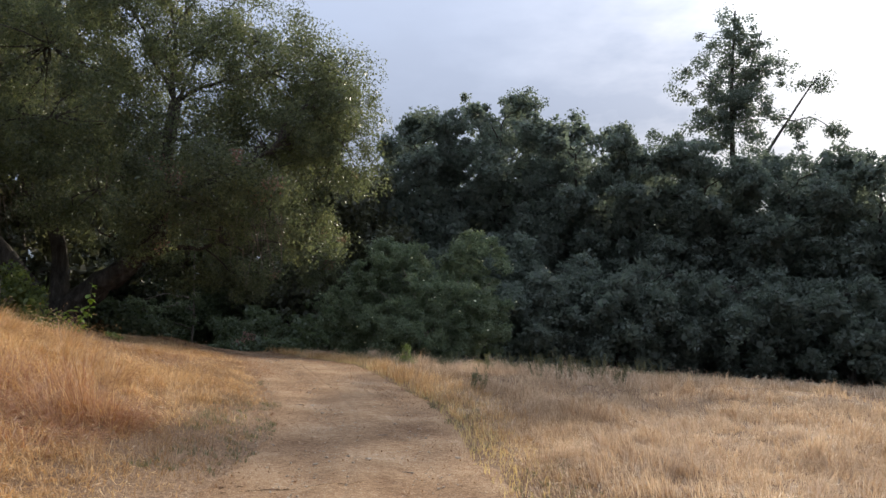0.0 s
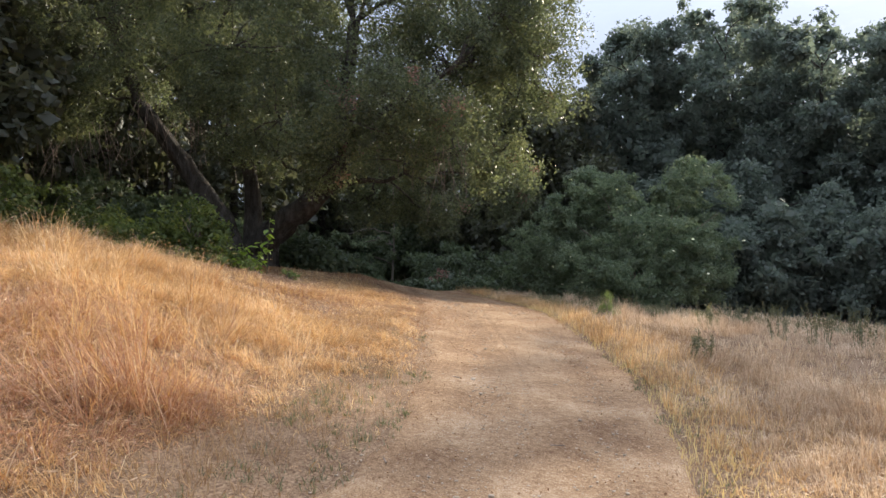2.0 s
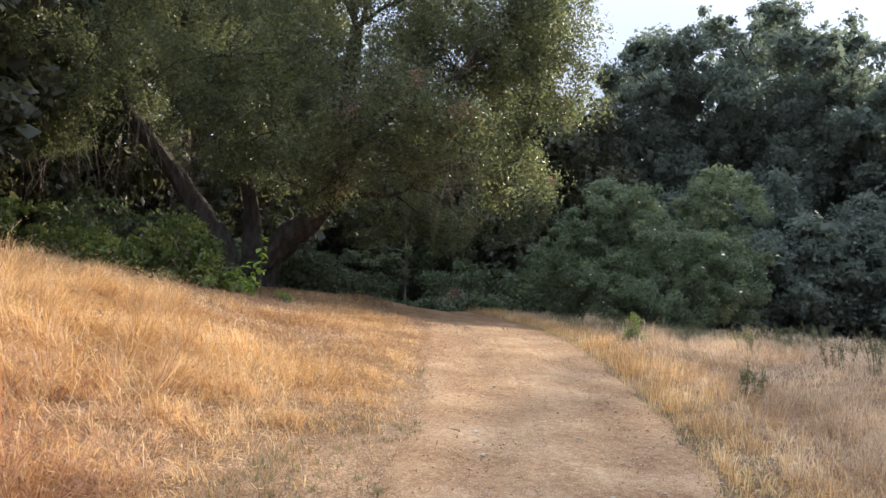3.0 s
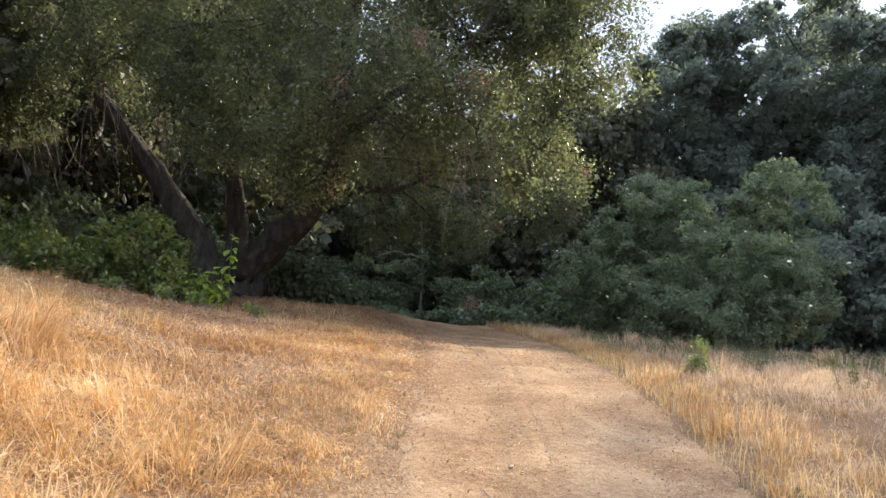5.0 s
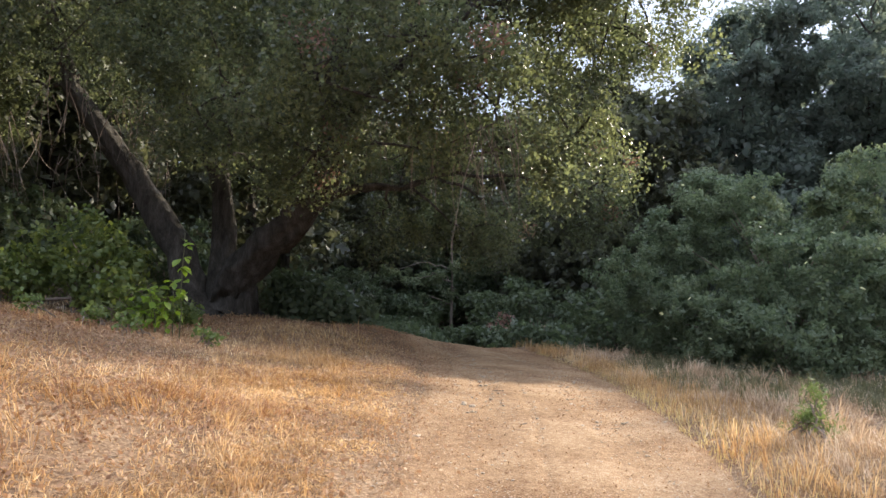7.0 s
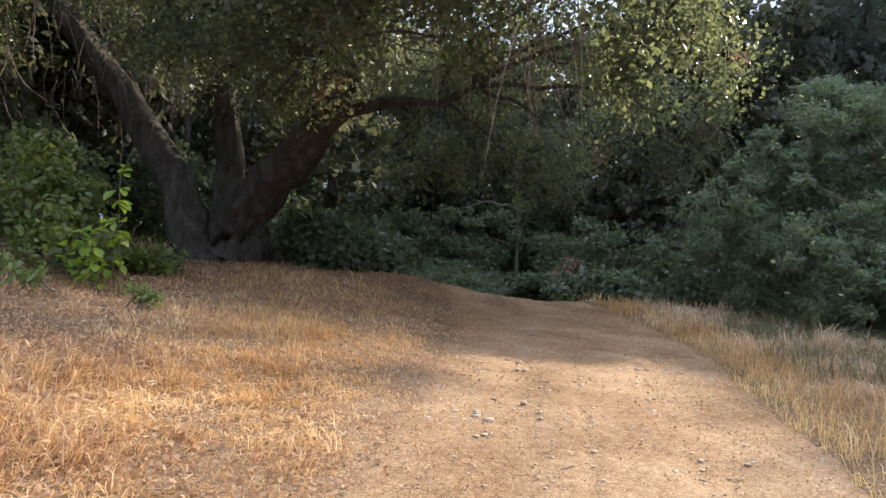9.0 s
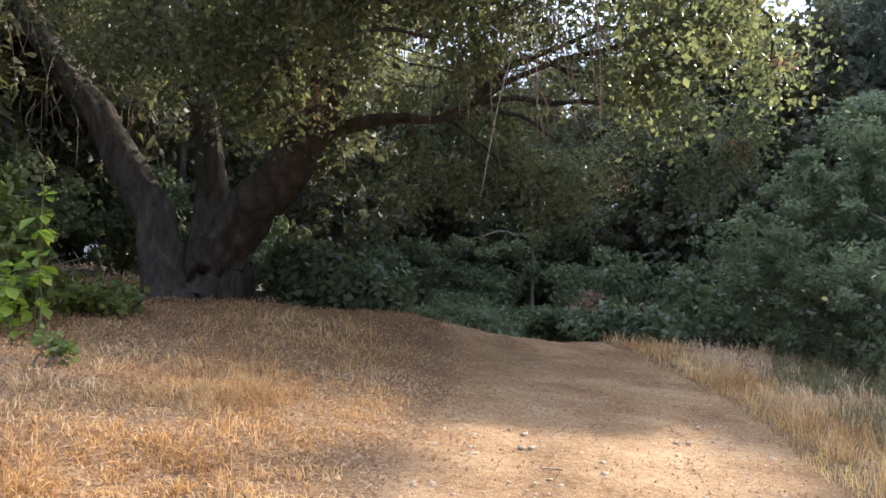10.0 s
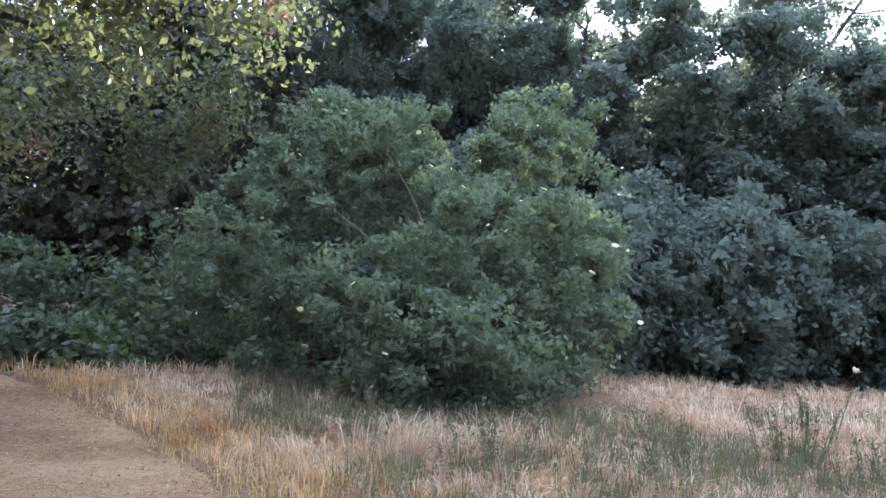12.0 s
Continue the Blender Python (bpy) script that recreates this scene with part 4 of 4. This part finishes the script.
def patch(x, y, seed, scale):
    return 0.5 + 0.25 * (np.sin(x * scale + seed) * np.cos(y * scale * 0.8 + seed * 2) + np.sin((x + y) * scale * 0.6 + seed * 3) + 0.6 * np.sin((x * 2.3 - y * 1.7) * scale + seed))


def turf(name, label, mat, x, y, h, w, lean, heads=0.0, head=0.06, aim=None):
    z = ground_z(x, y) - 0.02
    v, t, tip, d = blade_geo(x, y, z, h, w, lean, aim=aim)
    geos = [(v, t)]
    if heads:
        pick = rng.uniform(size=len(x)) < heads
        geos.append(head_geo(tip[pick], d[pick], head))
    v, t = joined(geos)
    return tagged(new(name, raw_mesh(name, v, t, mat)), label, "grass", kind="stuff")


# tall golden grass on the hill beside the trail
x1, y1, a1 = tufted(230000, 26, -13, -1.6, 2.5, 18, 0.075)
x2, y2, a2 = tufted(200000, 12, -14, -3.5, 12.5, 25, 0.06)
x, y, aim = np.concatenate([x1, x2]), np.concatenate([y1, y2]), np.concatenate([a1, a2])
s = line_dist(x, y, LEFT_EDGE)
shoulder = 0.8 * (0.4 + 0.6 * smooth(4.5, 7, y)) * smooth(11.5, 8.5, y) * (0.6 + 0.8 * patch(x, y, 1.0, 1.3))
dist = np.hypot(x, y - 1)
keep = (s > 0.03) & (rng.uniform(size=len(x)) < smooth(0.0, 0.5, s - shoulder) + 0.05) & (rng.uniform(size=len(x)) < np.clip(1.3 - 0.03 * dist, 0.6, 1))
bare = smooth(12, 15, y) * smooth(0.62, 0.3, patch(x, y, 2.6, 0.75)) * 0.8
shade = smooth(21.3, 22.6, y - 0.4 * (x + 6.5)) * 0.85
keep &= rng.uniform(size=len(x)) < (0.45 + 0.8 * patch(x, y, 4.0, 0.9)) * (1 - bare) * (1 - shade)
x, y, s, aim, bare = x[keep], y[keep], (s - shoulder)[keep], aim[keep], bare[keep]
far = np.hypot(x, y)
h = (0.14 + 0.34 * smooth(0, 1.6, s) * (0.5 + 0.7 * patch(x, y, 2.0, 0.8))) * rng.uniform(0.5, 1.25, len(x)) * (1 - 0.5 * smooth(10, 17, y)) * (1 - 0.45 * bare) * (0.6 + 0.8 * patch(x, y, 12.0, 4.5))
mound, turn, inner = hummocks(x, y, 0.42, 1.3)
broad, sway, deep = hummocks(x, y, 1.15, 4.1)
tuft = hummocks(x, y, 0.19, 3.7)[0]
h *= (0.5 + 0.8 * mound) * (0.62 + 0.45 * inner) * (0.75 + 0.5 * broad * deep) * (0.65 + 0.65 * tuft)
aim = np.where(rng.uniform(size=len(x)) < 0.72, 6.28 * turn * 0.45 + 5.0 * sway + 0.35 * rng.normal(size=len(x)), aim)
wd = 0.0036 + 0.0004 * far - 0.004 * smooth(14, 20, y)
# blades that take the redder tone with shade painted in, mostly low on the near slope
rus = (s > 0.3) & (rng.uniform(size=len(x)) < smooth(10.5, 7.5, y + 0.25 * (x + 4)) * smooth(-0.1, 0.3, patch(x, y, 3.3, 0.7)) * 0.74 + 0.5 * smooth(14, 18, y) * smooth(0.4, 0.7, patch(x, y, 5.0, 1.0)))
turf("russet_shaded_grass", "reddish brown dry grass, its tone also darkened for shade, in dense tufts on the hillside", M_RUSSET_SHADED, x[rus], y[rus], h[rus] * 1.08, wd[rus], 1.7, 0.7, 0.048, aim[rus])
x, y, h, wd, aim = x[~rus], y[~rus], h[~rus], wd[~rus], aim[~rus]
turf("hill_grass", "tall golden dry wild grass covering the hillside", M_GRASS, x, y, h * 1.06, wd, 1.45, 0.5, 0.042, aim)
pick = rng.choice(len(x), 2600, replace=False)
turf("oat_stalks", "taller pale wild oat stalks standing above the grass", M_MEADOW, x[pick], y[pick], h[pick] * rng.uniform(1.1, 1.7, len(pick)), np.full(len(pick), 0.006), 0.6, 1.0, 0.06)

# short straw on the trail's shoulders
x, y, aim = tufted(150000, 9, -5.2, 2.2, 2, 28, 0.07)
sl, sr = line_dist(x, y, LEFT_EDGE), -line_dist(x, y, RIGHT_EDGE)
edge = np.maximum(sl, sr)
keep = (edge > -0.4) & (edge < 2.3) & (rng.uniform(size=len(x)) < smooth(-0.4, 0.4, edge) * (0.55 + 0.7 * patch(x, y, 9.0, 2.0)))
x, y, aim, edge = x[keep], y[keep], aim[keep], edge[keep]
turf("shoulder_straw", "short trampled straw along the trail's edges", M_STRAW, x, y, rng.uniform(0.02, 0.17, len(x)) * (0.5 + 0.7 * smooth(0, 0.8, edge)), np.full(len(x), 0.0055), 1.2, aim=aim)
x, y, aim = tufted(26000, 14, -4.2, 1.6, 2, 14, 0.04)
sl, sr = line_dist(x, y, LEFT_EDGE), -line_dist(x, y, RIGHT_EDGE)
edge = np.maximum(sl, sr)
keep = (edge > -0.1) & (edge < 0.9) & (patch(x, y, 11.0, 1.7) > 0.45)
x, y, aim = x[keep], y[keep], aim[keep]
turf("green_tufts", "small grey-green weed tufts along the trail's edge", M_WEED, x, y, rng.uniform(0.03, 0.11, len(x)), np.full(len(x), 0.007), 0.9, aim=aim)

# meadow on the lower side
x1, y1, a1 = tufted(150000, 32, -6, 9, 1, 30, 0.08)
x2, y2, a2 = tufted(75000, 10, -6, 30, 12, 44, 0.09)
x3, y3, a3 = tufted(52000, 24, 0.3, 7, 3, 13, 0.08)
x, y, aim = np.concatenate([x1, x2, x3]), np.concatenate([y1, y2, y3]), np.concatenate([a1, a2, a3])
sr = -line_dist(x, y, RIGHT_EDGE)
bush = np.hypot((x + 0.3) / 3.6, (y - 31.8) / 3.9)
keep = (sr > 0.12) & (rng.uniform(size=len(x)) < smooth(0.0, 0.6, sr)) & (bush > 0.85) & (rng.uniform(size=len(x)) < 0.35 + 0.9 * patch(x, y, 6.0, 1.1))
x, y, sr, aim = x[keep], y[keep], sr[keep], aim[keep]
far = np.hypot(x + 1, y - 8)
h = (0.10 + 0.22 * smooth(0.1, 1.5, sr) * (0.4 + 0.9 * patch(x, y, 3.0, 0.9))) * rng.uniform(0.5, 1.35, len(x))
mound, turn, inner = hummocks(x, y, 0.5, 2.2)
broad, sway, deep = hummocks(x, y, 1.4, 6.3)
h *= (0.5 + 0.85 * mound) * (0.6 + 0.45 * inner) * (0.7 + 0.65 * broad * deep)
aim = np.where(rng.uniform(size=len(x)) < 0.72, 2.8 * turn + 5.0 * sway + 0.35 * rng.normal(size=len(x)), aim)
turf("meadow_grass", "pale dry meadow grass with seed heads", M_MEADOW, x, y, h * 1.1, 0.0045 + 0.00045 * far, 1.0, 0.22, 0.038, aim)

# the same grass, thinner, over the slopes further out
x, y, aim = tufted(50000, 12, -30, 34, -16, 46, 0.12)
keep = ~on_trail(x, y, 0.3) & (np.hypot((x + 0.3) / 3.2, (y - 31.8) / 3.6) > 1)
keep &= ~((x > -13) & (x < 9) & (y > 1.5) & (y < 30))
x, y, aim = x[keep], y[keep], aim[keep]
turf("outer_grass", "sparse dry grass over the outlying slopes", M_MEADOW, x, y, rng.uniform(0.12, 0.34, len(x)), np.full(len(x), 0.02), 0.9, aim=aim)

# greener grass below the elder
x, y, aim = tufted(22000, 14, -4, 9, 23, 30, 0.07)
keep = (-line_dist(x, y, RIGHT_EDGE) > 0.7) & (patch(x, y, 7.0, 0.8) > 0.4)
x, y, aim = x[keep], y[keep], aim[keep]
turf("green_grass", "grey-green grass growing below the bush", M_WEED, x, y, rng.uniform(0.12, 0.42, len(x)), np.full(len(x), 0.011), 0.7, 0.2, 0.05, aim)

# yellow-green verge on the lower edge of the trail
x, y = scatter(90000, -8, 2, 2, 29)
sr = -line_dist(x, y, RIGHT_EDGE)
keep = (sr > -0.04) & (sr < 0.75) & (rng.uniform(size=len(x)) < 0.2 + 0.8 * smooth(0.7, 0.1, sr)) & (rng.uniform(size=len(x)) < 0.2 + 0.9 * patch(x, y, 8.0, 1.4))
x, y = x[keep], y[keep]
turf("verge_grass", "low yellow-green grass fringing the trail", M_VERGE, x, y, rng.uniform(0.05, 0.2, len(x)), np.full(len(x), 0.007), 0.85, 0.25, 0.045)

# a denser golden edge behind the verge
x, y, aim = tufted(60000, 12, -8, 2, 7, 30, 0.06)
sr = -line_dist(x, y, RIGHT_EDGE)
keep = (sr > 0.1) & (sr < 1.5) & (rng.uniform(size=len(x)) < smooth(1.5, 0.5, sr))
x, y, aim = x[keep], y[keep], aim[keep]
turf("verge_gold", "golden dry grass standing along the trail's edge", M_GRASS, x, y, rng.uniform(0.12, 0.36, len(x)) * smooth(5, 14, y), np.full(len(x), 0.008), 0.75, 0.3, 0.04, aim)

# fallen leaves under the oak and on the hill beside the trail
x, y = scatter(150000, -17, -3.4, 10.5, 29)
s = line_dist(x, y, LEFT_EDGE)
keep = (s > -0.6) & (rng.uniform(size=len(x)) < (0.25 + 0.75 * smooth(12, 19, y)) * (0.25 + patch(x, y, 5.0, 1.0)) * np.where(s < 0.15, 0.55 * smooth(-0.7, 0.1, s), 1.0))
x, y = x[keep], y[keep]
v, t = leaf_geo(np.stack([x, y, ground_z(x, y) + rng.uniform(0.005, 0.05, len(x))], 1), 0.04, 0.1, 0.33)
tagged(new("leaf_litter", raw_mesh("leaf_litter", v, t, M_LITTER)), "brown fallen oak leaves lying on the ground", "leaf litter", kind="stuff")

# crumbs of leaf and straw strewn over the trail
x, y = scatter(140000, -9.5, 1, 3, 30)
inside = np.minimum(-line_dist(x, y, LEFT_EDGE), line_dist(x, y, RIGHT_EDGE))
keep = (inside > -0.2) & (rng.uniform(size=len(x)) < (0.25 + 0.75 * smooth(9, 18, y)) * (0.25 + 0.75 * smooth(0.9, 0.0, inside)) * (0.3 + patch(x, y, 14.0, 2.2)))
x, y = x[keep], y[keep]
v, t = leaf_geo(np.stack([x, y, ground_z(x, y) + rng.uniform(0.008, 0.022, len(x))], 1), 0.025, 0.0, 0.3)
tagged(new("trail_crumbs", raw_mesh("trail_crumbs", v, t, M_LITTER)), "crumbs of dry leaf and straw strewn over the trail", "leaf litter", kind="stuff")

# gravel and loose stones on the trail
ico = bmesh.new()
bmesh.ops.create_cube(ico, size=1.5)
bmesh.ops.triangulate(ico, faces=ico.faces)
ico_v = np.array([v.co[:] for v in ico.verts])
ico_t = np.array([[v.index for v in f.verts] for f in ico.faces])
ico.free()


def stones_geo(x, y, size):
    n = len(x)
    sc = size[:, None] * rng.uniform(0.6, 1.2, (n, 3)) * np.array([1, 1, 0.38])
    v = ico_v[None] * sc[:, None] * rng.uniform(0.55, 1.2, (n, len(ico_v), 1))
    v = v + np.stack([x, y, ground_z(x, y) + 0.006], 1)[:, None]
    t = ico_t[None] + (np.arange(n) * len(ico_v))[:, None, None]
    return v.reshape(-1, 3), t.reshape(-1, 3)


x, y = scatter(34000, -9.5, 1, 2, 31)
k = on_trail(x, y, 0.1)
x, y = x[k], y[k]
v, t = stones_geo(x, y, 0.005 + 0.012 * rng.uniform(size=len(x)) ** 2.5)
tagged(new("gravel", raw_mesh("gravel", v, t, M_STONE, True)), "fine pale gravel scattered over the trail", "gravel", kind="stuff")
sx1, sy1 = scatter(420, -7.5, 0.5, 6, 27)
sx2, sy2 = scatter(460, -7.5, -1.5, 18.5, 24.5)
x, y = np.concatenate([sx1, sx2]), np.concatenate([sy1, sy2])
k = on_trail(x, y, -0.1)
for a, b in zip(x[k][:290], y[k][:290]):
    sz = 0.012 + 0.03 * rng.uniform() ** 2
    st = raw_mesh("stone", *stones_geo(np.array([0.0]), np.array([0.0]), np.array([sz])), M_STONE)
    ob = tagged(new("stone", st), "small pale angular stone lying on the dirt trail", "stone", "stones on the trail")
    ob.location = (a, b, G(a, b) - G(0, 0) + 0.004)

# loose twigs on the trail
for i in range(26):
    a, b = rng.uniform(-7, 0.5), rng.uniform(5, 26)
    if not on_trail(a, b, 0.3)[0]:
        continue
    ang, ln = rng.uniform(0, 6.28), rng.uniform(0.05, 0.13)
    d = np.array([math.cos(ang), math.sin(ang), 0]) * ln
    v, t = tube_geo(bend([-d, d * 0.1 + rng.normal(size=3) * (0.01, 0.01, 0), d], 3), np.linspace(0.006, 0.003, 7), 5)
    ob = tagged(new("twig", raw_mesh("twig", v, t, M_DEADWOOD, True)), "thin dry twig lying on the dirt trail", "twig", "twigs on the trail")
    ob.location = (a, b, G(a, b) + 0.012)
